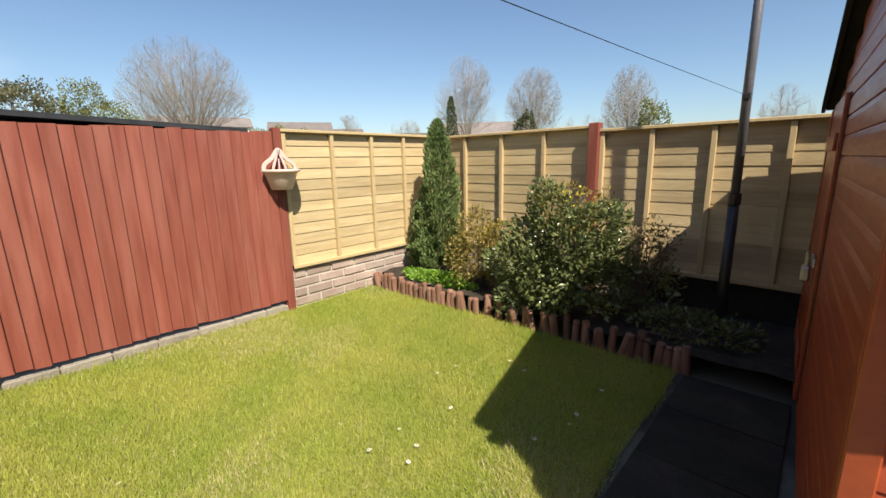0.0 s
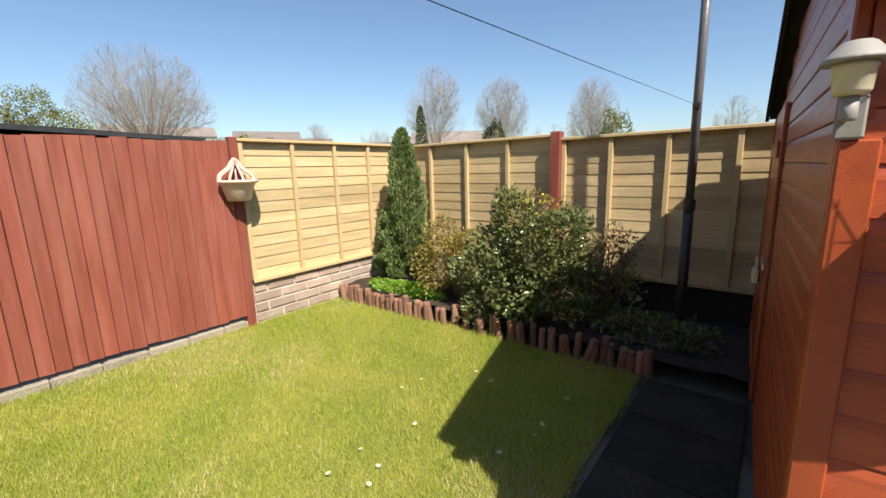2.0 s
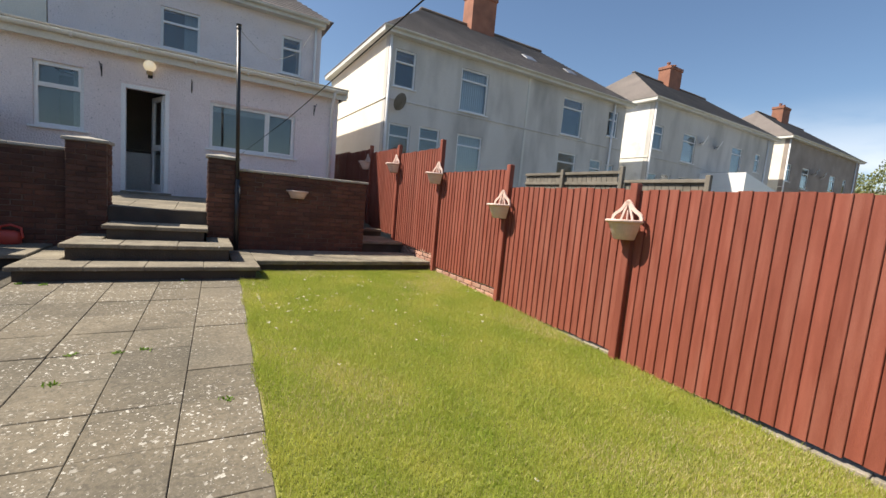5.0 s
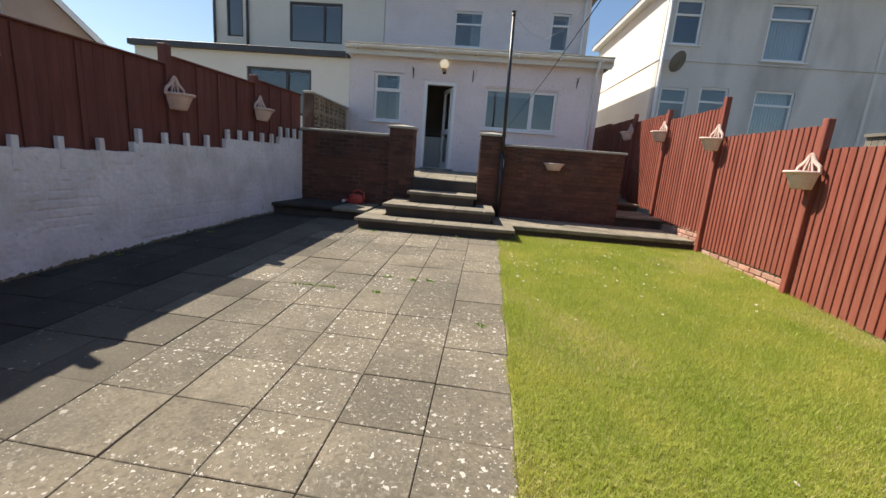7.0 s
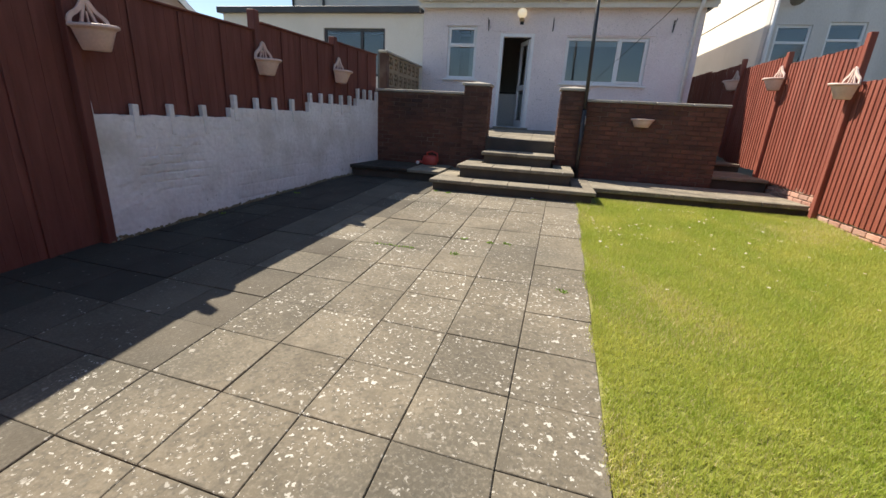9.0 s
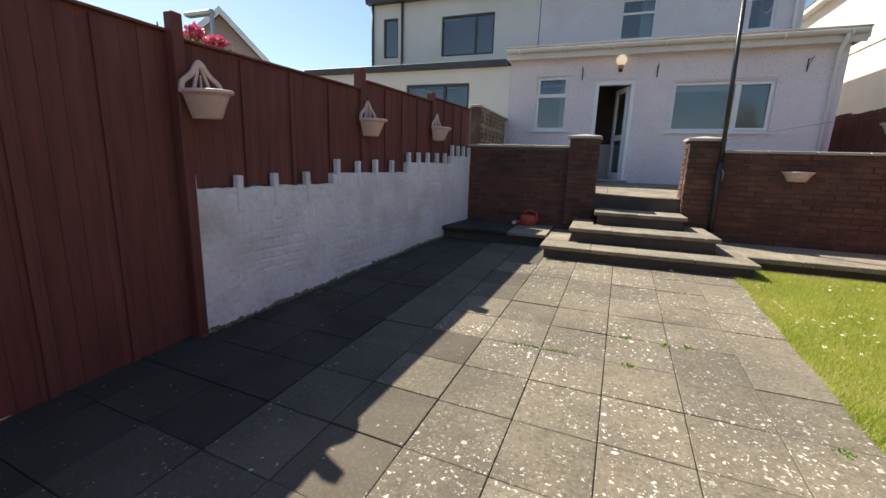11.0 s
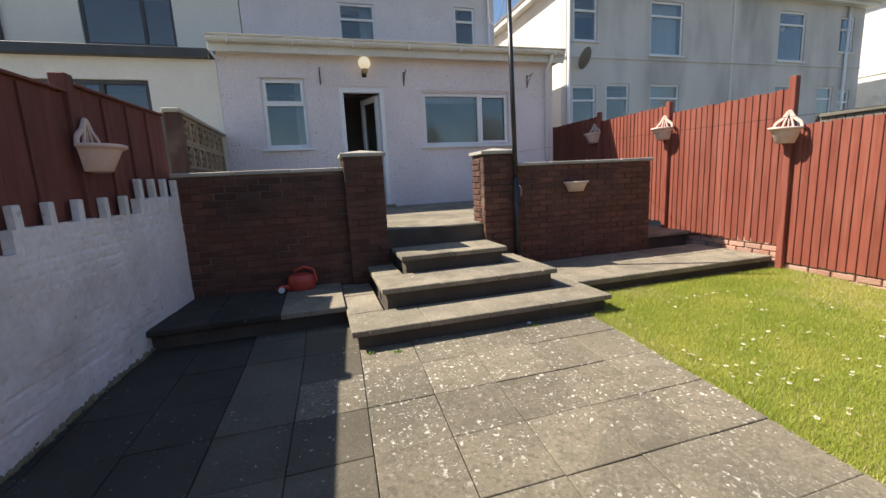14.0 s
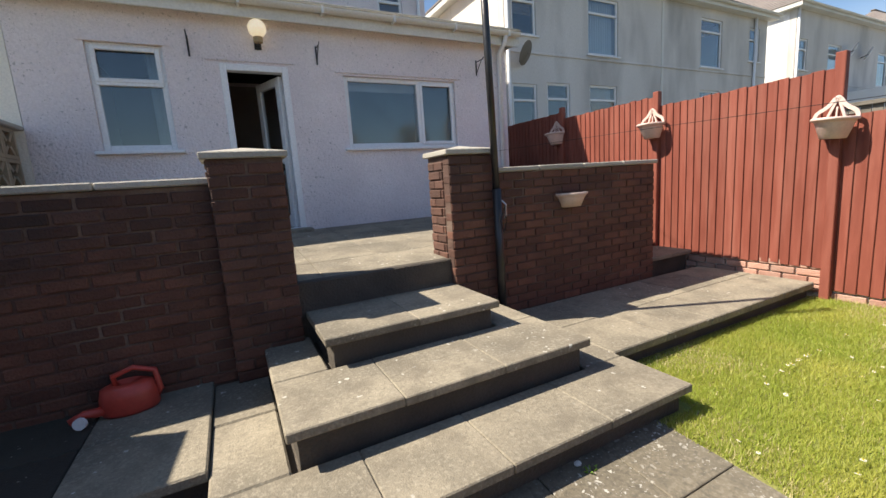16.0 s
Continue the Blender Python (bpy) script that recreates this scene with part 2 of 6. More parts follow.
SOIL = mat("bed_soil", (0.026, 0.019, 0.013), (0.048, 0.036, 0.024), 9, 1.0, 0.9, 60)
LOG = mat("log_edging", (0.20, 0.09, 0.055), (0.29, 0.15, 0.10), 7, 0.85, 0.4, 70, (0.33, 0.24, 0.17), 4, 0.6, 0.25, stretch=(8, 8, 1))
BARK = mat("bark", (0.11, 0.085, 0.065), (0.18, 0.15, 0.12), 8, 0.95, 0.6, 60)
TWIG = mat("pale_twig", (0.28, 0.245, 0.20), (0.37, 0.325, 0.27), 5, 0.95, 0.2, 40)
EARTH = mat("lawn_earth", (0.18, 0.21, 0.04), (0.26, 0.26, 0.06), 3, 1.0, 0.6, 80, (0.30, 0.25, 0.10), 1.2, 0.7)
FIELD = mat("far_ground", (0.13, 0.125, 0.085), (0.19, 0.175, 0.125), 0.05, 1.0, 0.2, 2, (0.2, 0.18, 0.12), 0.02, 0.6)
REDPLASTIC = mat("red_plastic", (0.42, 0.05, 0.035), (0.50, 0.07, 0.045), 5, 0.4, 0.05, 40)
METAL = mat("galvanised_metal", (0.42, 0.42, 0.42), (0.52, 0.52, 0.52), 8, 0.4, 0.15, 70, metal=0.9)
CURTAIN = mat("pale_curtain", (0.60, 0.58, 0.54), (0.70, 0.68, 0.63), 4, 0.9, 0.1, 40)
INNER = mat("room_plaster", (0.42, 0.39, 0.34), (0.50, 0.47, 0.41), 2, 0.9, 0.1, 40)
CABLE = mat("dark_cable", (0.02, 0.02, 0.022), (0.03, 0.03, 0.03), 6, 0.9, 0, spec=0.1)
DRYSTALK = mat("dry_stalk", (0.20, 0.13, 0.08), (0.28, 0.19, 0.11), 8, 0.9, 0)
LAMPGLASS = mat("cloudy_plastic", (0.55, 0.52, 0.38), (0.62, 0.58, 0.44), 6, 0.25, 0.05, 60)
GLASS = glass_mat()
GREYPLASTIC = mat("grey_plastic", (0.25, 0.245, 0.235), (0.33, 0.32, 0.305), 6, 0.6, 0.1, 60)
KERB = mat("old_kerb_concrete", (0.27, 0.235, 0.185), (0.37, 0.32, 0.26), 5, 0.95, 0.5, 80, (0.14, 0.14, 0.09), 3, 0.7)
MOSSWALL = mat("wall_foot_moss", (0.16, 0.14, 0.07), (0.26, 0.23, 0.15), 9, 1.0, 0.6, 90)
# Darkened slab colour: the side wall's shadow is put into it.
SHADE_SLAB = mat("shade_darkened_paving", (0.032, 0.027, 0.020), (0.056, 0.048, 0.036), 2.2, 0.9, 0.4, 140, (0.07, 0.07, 0.05), 1.2, 0.7, 0.14, spots=((45, 0.93, (0.34, 0.33, 0.28)),))
# Mid-dark slab for the shadow's edge: some shade in the colour, fewer lichen spots.
HALF_SHADE_SLAB = mat("half_shade_paving", (0.085, 0.073, 0.053), (0.13, 0.112, 0.082), 2.2, 0.9, 0.3, 140, (0.06, 0.054, 0.04), 1.0, 0.8, 0.15, grain=((55, (0.17, 0.15, 0.115), 0.35),), spots=((34, 0.88, (0.42, 0.40, 0.35)),))
# Deep shade beside the shed is put into this path colour.
SHADE_PATH = mat("shade_dark_path", (0.036, 0.033, 0.026), (0.062, 0.055, 0.042), 4, 0.95, 0.9, 60, (0.03, 0.036, 0.016), 3, 0.7, spec=0.15)
GRASS = leaf_mat("grass_blade", (0.28, 0.39, 0.042), (0.60, 0.575, 0.15), 0.5, 0.5, 1.7, 0.55)
CONIFER = leaf_mat("conifer_green", (0.08, 0.14, 0.04), (0.23, 0.28, 0.10), 0.6, 0.25)
LAUREL = leaf_mat("glossy_dark_leaf", (0.055, 0.085, 0.026), (0.22, 0.245, 0.095), 0.24, 0.2)
GOLDLEAF = leaf_mat("golden_leaf", (0.16, 0.15, 0.03), (0.34, 0.25, 0.07), 0.5, 0.3)
YELLOW = leaf_mat("yellow_petal", (0.65, 0.48, 0.02), (0.75, 0.60, 0.05), 0.5, 0.3)
LIME = leaf_mat("lime_leaf", (0.13, 0.26, 0.02), (0.24, 0.40, 0.05), 0.5, 0.35)
DRYLEAF = leaf_mat("dry_leaf", (0.12, 0.10, 0.045), (0.24, 0.19, 0.10), 0.7, 0.2)
STRAW = leaf_mat("straw_blade", (0.32, 0.30, 0.07), (0.50, 0.42, 0.14), 0.6, 0.3)
DRYGRASS = leaf_mat("dry_lawn_blade", (0.52, 0.45, 0.22), (0.70, 0.60, 0.36), 0.7, 0.35)
PETAL = leaf_mat("white_petal", (0.75, 0.75, 0.72), (0.82, 0.82, 0.80), 0.6, 0.2)
PINK = leaf_mat("pink_petal", (0.55, 0.05, 0.13), (0.70, 0.22, 0.30), 0.5, 0.3)
FARGREEN = leaf_mat("far_green_leaf", (0.13, 0.16, 0.055), (0.27, 0.28, 0.11), 0.7, 0.25)


# ---------------------------------------------------------------- building helpers
def where(ob):
    return (where(ob.parent) if ob.parent else Matrix()) @ ob.matrix_basis


def thing(name, label, category, at=(0, 0, 0), group="", kind="", turn=0):
    ob = new(name)
    ob.matrix_basis = pose(*at, 0, 0, turn)
    ob.empty_display_size = 0.1
    return tagged(ob, label, category, group, kind)


def mesh_of(name, bm, material):
    me = bpy.data.meshes.new(name)
    bmesh.ops.recalc_face_normals(bm, faces=bm.faces[:])
    bm.to_mesh(me)
    bm.free()
    me.materials.append(material)
    return me


def part(name, bm, material, parent=None, label="", local=False, smooth=False):
    """One mesh object; its bmesh is in world places unless local."""
    if parent and not local:
        bm.transform(where(parent).inverted())
    me = mesh_of(name, bm, material)
    if smooth:
        me.polygons.foreach_set("use_smooth", [True] * len(me.polygons))
    ob = new(name, me)
    ob.parent = parent
    return tagged(ob, label)


def piece(name, me, parent, m):
    ob = new(name, me)
    ob.parent = parent
    ob.matrix_basis = m
    return ob


def box(bm, x0, x1, y0, y1, z0, z1, bevel=0.0, m=None):
    r = bmesh.ops.create_cube(bm, size=1)
    vs = r["verts"]
    bmesh.ops.transform(bm, verts=vs, matrix=Matrix.LocRotScale(((x0 + x1) / 2, (y0 + y1) / 2, (z0 + z1) / 2), None, (abs(x1 - x0), abs(y1 - y0), abs(z1 - z0))))
    if bevel:
        es = list({e for v in vs for e in v.link_edges})
        out = bmesh.ops.bevel(bm, geom=es, offset=bevel, segments=1, affect="EDGES", profile=0.5)
        vs = list({v for f in out["faces"] for v in f.verts} | {v for v in vs if v.is_valid})
    if m is not None:
        bmesh.ops.transform(bm, verts=vs, matrix=m)
    return bm


def boxed(*args, **kw):
    return box(bmesh.new(), *args, **kw)


def prism(bm, outline, along, m=None):
    """A solid from an outline of (a, b) drawn in the xz plane and pushed along y from along[0] to along[1]."""
    n = len(outline)
    v = [bm.verts.new((a, y, b)) for y in along for a, b in outline]
    bm.faces.new(v[:n])
    bm.faces.new(v[n:][::-1])
    for i in range(n):
        bm.faces.new((v[i], v[n + i], v[n + (i + 1) % n], v[(i + 1) % n]))
    if m is not None:
        bmesh.ops.transform(bm, verts=v, matrix=m)
    return bm


def tube(bm, pts, radii, sides=8):
    rings = []
    for i, p in enumerate(pts):
        p = Vector(p)
        d = (Vector(pts[min(i + 1, len(pts) - 1)]) - Vector(pts[max(i - 1, 0)])).normalized()
        a = d.orthogonal().normalized() if i == 0 else (rings[-1][1] - d * rings[-1][1].dot(d)).normalized()
        c = d.cross(a)
        r = radii[i] if isinstance(radii, (list, tuple)) else radii
        rings.append(([bm.verts.new(p + (a * math.cos(t) + c * math.sin(t)) * r) for t in (2 * math.pi * k / sides for k in range(sides))], a))
    for (u, _), (w, _) in zip(rings, rings[1:]):
        for k in range(sides):
            bm.faces.new((u[k], u[(k + 1) % sides], w[(k + 1) % sides], w[k]))
    bm.faces.new(rings[0][0][::-1])
    bm.faces.new(rings[-1][0])
    return bm


def lathe(bm, profile, sides=20, arc=(0, 360), centre=(0, 0, 0)):
    """Turns (radius, z) pairs about the z axis, over an arc."""
    a0, a1 = radians(arc[0]), radians(arc[1])
    full = abs(arc[1] - arc[0]) >= 360
    n = sides if full else sides + 1
    rows = [[bm.verts.new((centre[0] + r * math.cos(a0 + (a1 - a0) * k / sides), centre[1] + r * math.sin(a0 + (a1 - a0) * k / sides), centre[2] + z)) for k in range(n)] for r, z in profile]
    for u, w in zip(rows, rows[1:]):
        for k in range(sides):
            bm.faces.new((u[k], u[(k + 1) % n], w[(k + 1) % n], w[k]))
    return bm


def arrays_mesh(name, verts, faces, material):
    me = bpy.data.meshes.new(name)
    k = faces.shape[1]
    me.vertices.add(len(verts))
    me.vertices.foreach_set("co", np.ascontiguousarray(verts, dtype=np.float32).ravel())
    me.loops.add(faces.size)
    me.loops.foreach_set("vertex_index", np.ascontiguousarray(faces, dtype=np.int32).ravel())
    me.polygons.add(len(faces))
    me.polygons.foreach_set("loop_start", np.arange(len(faces), dtype=np.int32) * k)
    me.update(calc_edges=True)
    me.materials.append(material)
    return me


def leaves_mesh(name, pts, size, material, rng, aspect=0.5, up=0.3, outward=None):
    """Folded leaves, two triangles each, at the places given."""
    n = len(pts)
    d = rng.normal(size=(n, 3))
    if outward is not None:
        d = d * 0.7 + outward
    d[:, 2] += up
    d /= np.linalg.norm(d, axis=1)[:, None]
    s = np.cross(d, rng.normal(size=(n, 3)))
    s /= np.linalg.norm(s, axis=1)[:, None] + 1e-9
    q = np.cross(d, s)
    ln = (size * rng.uniform(0.6, 1.3, n))[:, None]
    tip = pts + d * ln
    mid = pts + d * ln * 0.5
    a = mid + s * ln * aspect * 0.5 + q * ln * 0.08
    b = mid - s * ln * aspect * 0.5 + q * ln * 0.08
    v = np.stack([pts, a, tip, b], axis=1).reshape(-1, 3)
    i = np.arange(n)[:, None] * 4
    f = np.concatenate([i + np.array([[0, 1, 2]]), i + np.array([[0, 2, 3]])], axis=0)
    return arrays_mesh(name, v, f, material)


def wall_cells(bm, x0, x1, z0, z1, y0, y1, openings):
    """A wall in the xz plane between y0 and y1, with openings (x0, x1, z0, z1) right through it."""
    xs = [x for x in sorted({x0, x1, *[o[0] for o in openings], *[o[1] for o in openings]}) if x0 <= x <= x1]
    zs = [z for z in sorted({z0, z1, *[o[2] for o in openings], *[o[3] for o in openings]}) if z0 <= z <= z1]
    nx, nz = len(xs) - 1, len(zs) - 1
    made = {}

    def vert(i, j, k):
        if (i, j, k) not in made:
            made[i, j, k] = bm.verts.new((xs[i], (y0, y1)[k], zs[j]))
        return made[i, j, k]

    def solid(i, j):
        return 0 <= i < nx and 0 <= j < nz and not any(o[0] <= xs[i] and xs[i + 1] <= o[1] and o[2] <= zs[j] and zs[j + 1] <= o[3] for o in openings)

    for i in range(nx):
        for j in range(nz):
            if solid(i, j):
                for k in (0, 1):
                    bm.faces.new((vert(i, j, k), vert(i + 1, j, k), vert(i + 1, j + 1, k), vert(i, j + 1, k)))
                for di, dj, a, b in ((-1, 0, (i, j), (i, j + 1)), (1, 0, (i + 1, j), (i + 1, j + 1)), (0, -1, (i, j), (i + 1, j)), (0, 1, (i, j + 1), (i + 1, j + 1))):
                    if not solid(i + di, j + dj):
                        bm.faces.new((vert(*a, 0), vert(*b, 0), vert(*b, 1), vert(*a, 1)))
    return bm


def lawn_z(y):
    return max(-0.05, -0.05 * (y + 0.4)) if y > -5.4 else 0.25

# ---------------------------------------------------------------- ground
bm = bmesh.new()
ys = [6.0, 0.6, -0.4, -2, -3.5, -5.4, -7.0]
prev = None
for y in [4000] + ys + [-9.5, -4000]:
    z = -0.075 if y > 6 else (0.9 if y < -9 else lawn_z(y) - 0.025)
    row = [bm.verts.new((x, y, z)) for x in (-4000, 4000)]
    if prev:
        bm.faces.new((prev[0], prev[1], row[1], row[0]))
    prev = row
tagged(part("ground", bm, FIELD), "wide ground of grass and fields", "ground", kind="structure")

XF, YB = -2.4, 4.43                 # red fence line, far fence line


def side_x(y):
    return 4.97 + 0.104 * (1.9 + y)


def joint_x(k, y):
    """The k-th paving joint counted from the lawn; the courses drift a little towards the lawn near the steps."""
    s = max(0.0, min(1.0, (-0.4 - y) / 4.8))
    return 0.885 + 0.44 * k - s * (0.15 + 0.012 * k)


bm = bmesh.new()
prev = None
for y in (3.38, 2.0, 0.6, -0.8, -1.4, -1.9, -2.4, -2.9, -3.4, -4, -5.3, -5.9):
    row = [bm.verts.new((x, y, lawn_z(y) - 0.004)) for x in (XF - 0.1, joint_x(0, y) + 0.005)]
    if prev:
        bm.faces.new((prev[0], prev[1], row[1], row[0]))
    prev = row
lawn = tagged(part("lawn", bm, EARTH), "sunny mown green lawn with daisies", "lawn", kind="structure")

# patio bed under the slabs
bm = bmesh.new()
prev = None
for y in (3.4, 1.5, 0.6, -0.8, -1.4, -1.9, -2.4, -2.9, -3.4, -4, -5.3, -6.0):
    row = [bm.verts.new((x, y, lawn_z(y) - 0.012)) for x in (joint_x(0, y) + 0.005, 5.6)]
    if prev:
        bm.faces.new((prev[0], prev[1], row[1], row[0]))
    prev = row
patio = tagged(part("patio", bm, JOINT), "weathered square concrete paving with pale lichen spots", "paving", kind="structure")

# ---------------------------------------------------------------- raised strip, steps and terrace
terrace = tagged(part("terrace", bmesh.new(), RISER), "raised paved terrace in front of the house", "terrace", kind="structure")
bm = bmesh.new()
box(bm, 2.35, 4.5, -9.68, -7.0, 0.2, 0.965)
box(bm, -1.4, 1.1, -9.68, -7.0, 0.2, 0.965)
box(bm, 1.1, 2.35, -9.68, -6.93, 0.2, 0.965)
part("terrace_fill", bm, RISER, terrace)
rng = random.Random(4)


def slab(parent, name, x0, x1, y0, y1, z0, z1, bevel=0.008, material=STEP, tilt=0.0):
    m = pose((x0 + x1) / 2, (y0 + y1) / 2, z1, tilt + rng.uniform(-0.25, 0.25), rng.uniform(-0.25, 0.25), rng.uniform(-0.2, 0.2))
    w, d, h = (x1 - x0) / 2 - 0.0015, (y1 - y0) / 2 - 0.0015, z1 - z0
    return part(name, boxed(-w, w, -d, d, -h, 0, bevel, m), material, parent)


for i in range(10):
    x = -1.4 + i * 0.59
    for j in range(5):
        y = -6.93 - 0.55 * (j + 1)
        z = 1.015 + 0.025 * j
        slab(terrace, "slab", x, x + 0.59, y, y + 0.55, z - 0.045, z, 0.004, tilt=-2.6)

steps = thing("steps", "three broad weathered concrete steps up to the terrace", "steps", (1.7, -6.0, 0.2), kind="structure")


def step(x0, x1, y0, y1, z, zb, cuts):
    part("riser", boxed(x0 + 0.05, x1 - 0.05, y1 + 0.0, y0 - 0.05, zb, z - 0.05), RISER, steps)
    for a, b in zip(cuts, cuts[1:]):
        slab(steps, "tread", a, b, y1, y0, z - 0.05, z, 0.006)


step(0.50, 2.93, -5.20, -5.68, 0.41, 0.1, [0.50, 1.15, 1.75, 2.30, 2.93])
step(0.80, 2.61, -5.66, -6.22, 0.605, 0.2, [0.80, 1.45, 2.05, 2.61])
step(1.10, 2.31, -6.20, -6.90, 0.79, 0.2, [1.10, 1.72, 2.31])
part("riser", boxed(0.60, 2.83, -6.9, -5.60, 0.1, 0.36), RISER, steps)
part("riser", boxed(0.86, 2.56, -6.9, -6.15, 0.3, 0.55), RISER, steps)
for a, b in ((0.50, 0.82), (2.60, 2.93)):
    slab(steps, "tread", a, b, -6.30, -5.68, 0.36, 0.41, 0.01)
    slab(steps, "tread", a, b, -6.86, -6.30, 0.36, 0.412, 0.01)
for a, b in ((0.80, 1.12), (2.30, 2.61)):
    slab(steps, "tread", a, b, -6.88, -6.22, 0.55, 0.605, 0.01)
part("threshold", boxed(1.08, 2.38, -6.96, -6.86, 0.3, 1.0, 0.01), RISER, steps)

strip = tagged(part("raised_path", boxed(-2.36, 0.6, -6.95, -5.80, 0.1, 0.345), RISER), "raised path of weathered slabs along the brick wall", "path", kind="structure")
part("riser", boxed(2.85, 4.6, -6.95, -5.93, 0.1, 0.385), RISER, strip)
for i in range(5):
    x = 0.5 - (i + 1) * 0.57
    slab(strip, "slab", x, x + 0.57, -6.30, -5.74, 0.345, 0.41)
    slab(strip, "slab", x, x + 0.57, -6.88, -6.30, 0.345, 0.41)
# Corner slabs past the first carry painted shade in their colour.
for i in range(3):
    x = 2.93 + i * 0.58
    slab(strip, "slab", x, min(x + 0.58, 4.56), -6.42, -5.86, 0.385, 0.44, material=SHADE_SLAB if i else STEP)
    slab(strip, "slab", x, min(x + 0.58, 4.50), -6.90, -6.42, 0.385, 0.44, material=SHADE_SLAB if i else STEP)
# side passage towards the house, with two low steps
part("riser", boxed(-2.36, -1.5, -9.6, -7.05, 0.1, 0.555), RISER, strip)
part("riser", boxed(-2.36, -1.5, -9.6, -8.2, 0.5, 0.70), RISER, strip)
slab(strip, "slab", -2.36, -1.5, -7.6, -6.98, 0.55, 0.60)
slab(strip, "slab", -2.36, -1.5, -8.2, -7.6, 0.55, 0.60)
slab(strip, "slab", -2.36, -1.5, -8.9, -8.15, 0.70, 0.75)
slab(strip, "slab", -2.36, -1.5, -9.6, -8.9, 0.70, 0.75)

# ---------------------------------------------------------------- brick walls
BRICKS = {}


def brick_mesh(material, w, d, h):
    key = (material.name, round(w, 3), round(d, 3), round(h, 3))
    if key not in BRICKS:
        BRICKS[key] = mesh_of("brick", boxed(-w / 2, w / 2, -d / 2, d / 2, -h / 2, h / 2, 0.006), material)
    return BRICKS[key]


def courses(parent, x0, x1, y, z0, z1, material, face=1, axis="x", pitch=0.225, high=0.075, seed=1, gap=0.011):
    """Bricks, each its own object, on the face of a wall that runs along x (or y)."""
    r = random.Random(seed)
    inv = where(parent).inverted()
    k = 0
    z = z0
    while z + high <= z1 + 0.02:
        x = x0 - (pitch / 2 if k % 2 else 0)
        while x < x1 - 0.02:
            a, b = max(x, x0), min(x + pitch, x1)
            if b - a > 0.04:
                w = round((b - a) * 50) / 50 - gap - 0.001
                me = brick_mesh(material, w, 0.10, high - gap)
                c = (a + b) / 2
                out = r.uniform(-0.003, 0.004)
                m = pose(c, y + face * (out - 0.044), z + high / 2, r.uniform(-0.6, 0.6), r.uniform(-0.5, 0.5), r.uniform(-0.6, 0.6)) if axis == "x" else \
                    pose(y + face * (out - 0.044), c, z + high / 2, r.uniform(-0.5, 0.5), r.uniform(-0.5, 0.5), 90 + r.uniform(-0.6, 0.6))
                piece("brick", me, parent, inv @ m)
            x += pitch
        z += high
        k += 1


def coping(parent, x0, x1, y0, y1, z, n):
    r = random.Random(n)
    for i in range(n):
        a, b = x0 + (x1 - x0) * i / n, x0 + (x1 - x0) * (i + 1) / n
        part("coping", boxed(a + 0.003, b - 0.003, y0, y1, z, z + 0.045 + r.uniform(-0.004, 0.004), 0.008), COPING, parent)


wall_left = tagged(part("wall_terrace_left", boxed(2.74, 4.52, -7.08, -6.884, 0.3, 1.71), MORTAR), "dark red brick terrace wall in shade", "wall", kind="structure")
courses(wall_left, 2.78, 4.50, -6.88, 0.41, 1.70, BRICK, seed=2)
coping(wall_left, 2.78, 4.50, -7.12, -6.85, 1.715, 3)
wall_right = tagged(part("wall_terrace_right", boxed(-1.47, 0.70, -7.08, -6.884, 0.3, 1.68), MORTAR), "dark red brick terrace wall with a flat coping", "wall", kind="structure")
courses(wall_right, -1.48, 0.68, -6.88, 0.41, 1.68, BRICK, seed=3)
coping(wall_right, -1.51, 0.70, -7.12, -6.85, 1.685, 4)
part("return_wall", boxed(-1.47, -1.28, -9.66, -7.085, 0.3, 1.68), MORTAR, wall_right)
courses(wall_right, -9.6, -6.90, -1.48, 0.41, 1.68, BRICK, face=-1, axis="y", seed=4)
part("coping", boxed(-1.51, -1.24, -9.66, -7.125, 1.685, 1.73, 0.008), COPING, wall_right)


def pier(name, x0, x1, z1, seed):
    y0, y1 = -7.17, -6.80
    p = tagged(part(name, boxed(x0 + 0.005, x1 - 0.005, y0 + 0.005, y1 - 0.005, 0.3, z1), MORTAR), "square dark red brick gate pier with a stone cap", "pier", kind="structure")
    courses(p, x0, x1, y1, 0.41, z1, BRICK, seed=seed, pitch=(x1 - x0) / 2)
    courses(p, y0 + 0.005, y1 - 0.097, x1, 0.9, z1, BRICK, face=1, axis="y", seed=seed + 1)
    courses(p, y0 + 0.005, y1 - 0.097, x0, 0.9, z1, BRICK, face=-1, axis="y", seed=seed + 2)
    bm = boxed(x0 - 0.03, x1 + 0.03, y0 - 0.03, y1 + 0.03, z1 + 0.003, z1 + 0.045, 0.006)
    c = ((x0 + x1) / 2, (y0 + y1) / 2)
    v = [bm.verts.new((x, y, z1 + 0.046)) for x, y in ((x0 - 0.02, y0 - 0.02), (x1 + 0.02, y0 - 0.02), (x1 + 0.02, y1 + 0.02), (x0 - 0.02, y1 + 0.02))]
    top = bm.verts.new((*c, z1 + 0.085))
    for i in range(4):
        bm.faces.new((v[i], v[(i + 1) % 4], top))
    bm.faces.new(v[::-1])
    part("cap", bm, COPING, p)
    return p


pier("pier_left", 2.34, 2.79, 1.86, 11)
pier("pier_right", 0.70, 1.12, 1.84, 21)

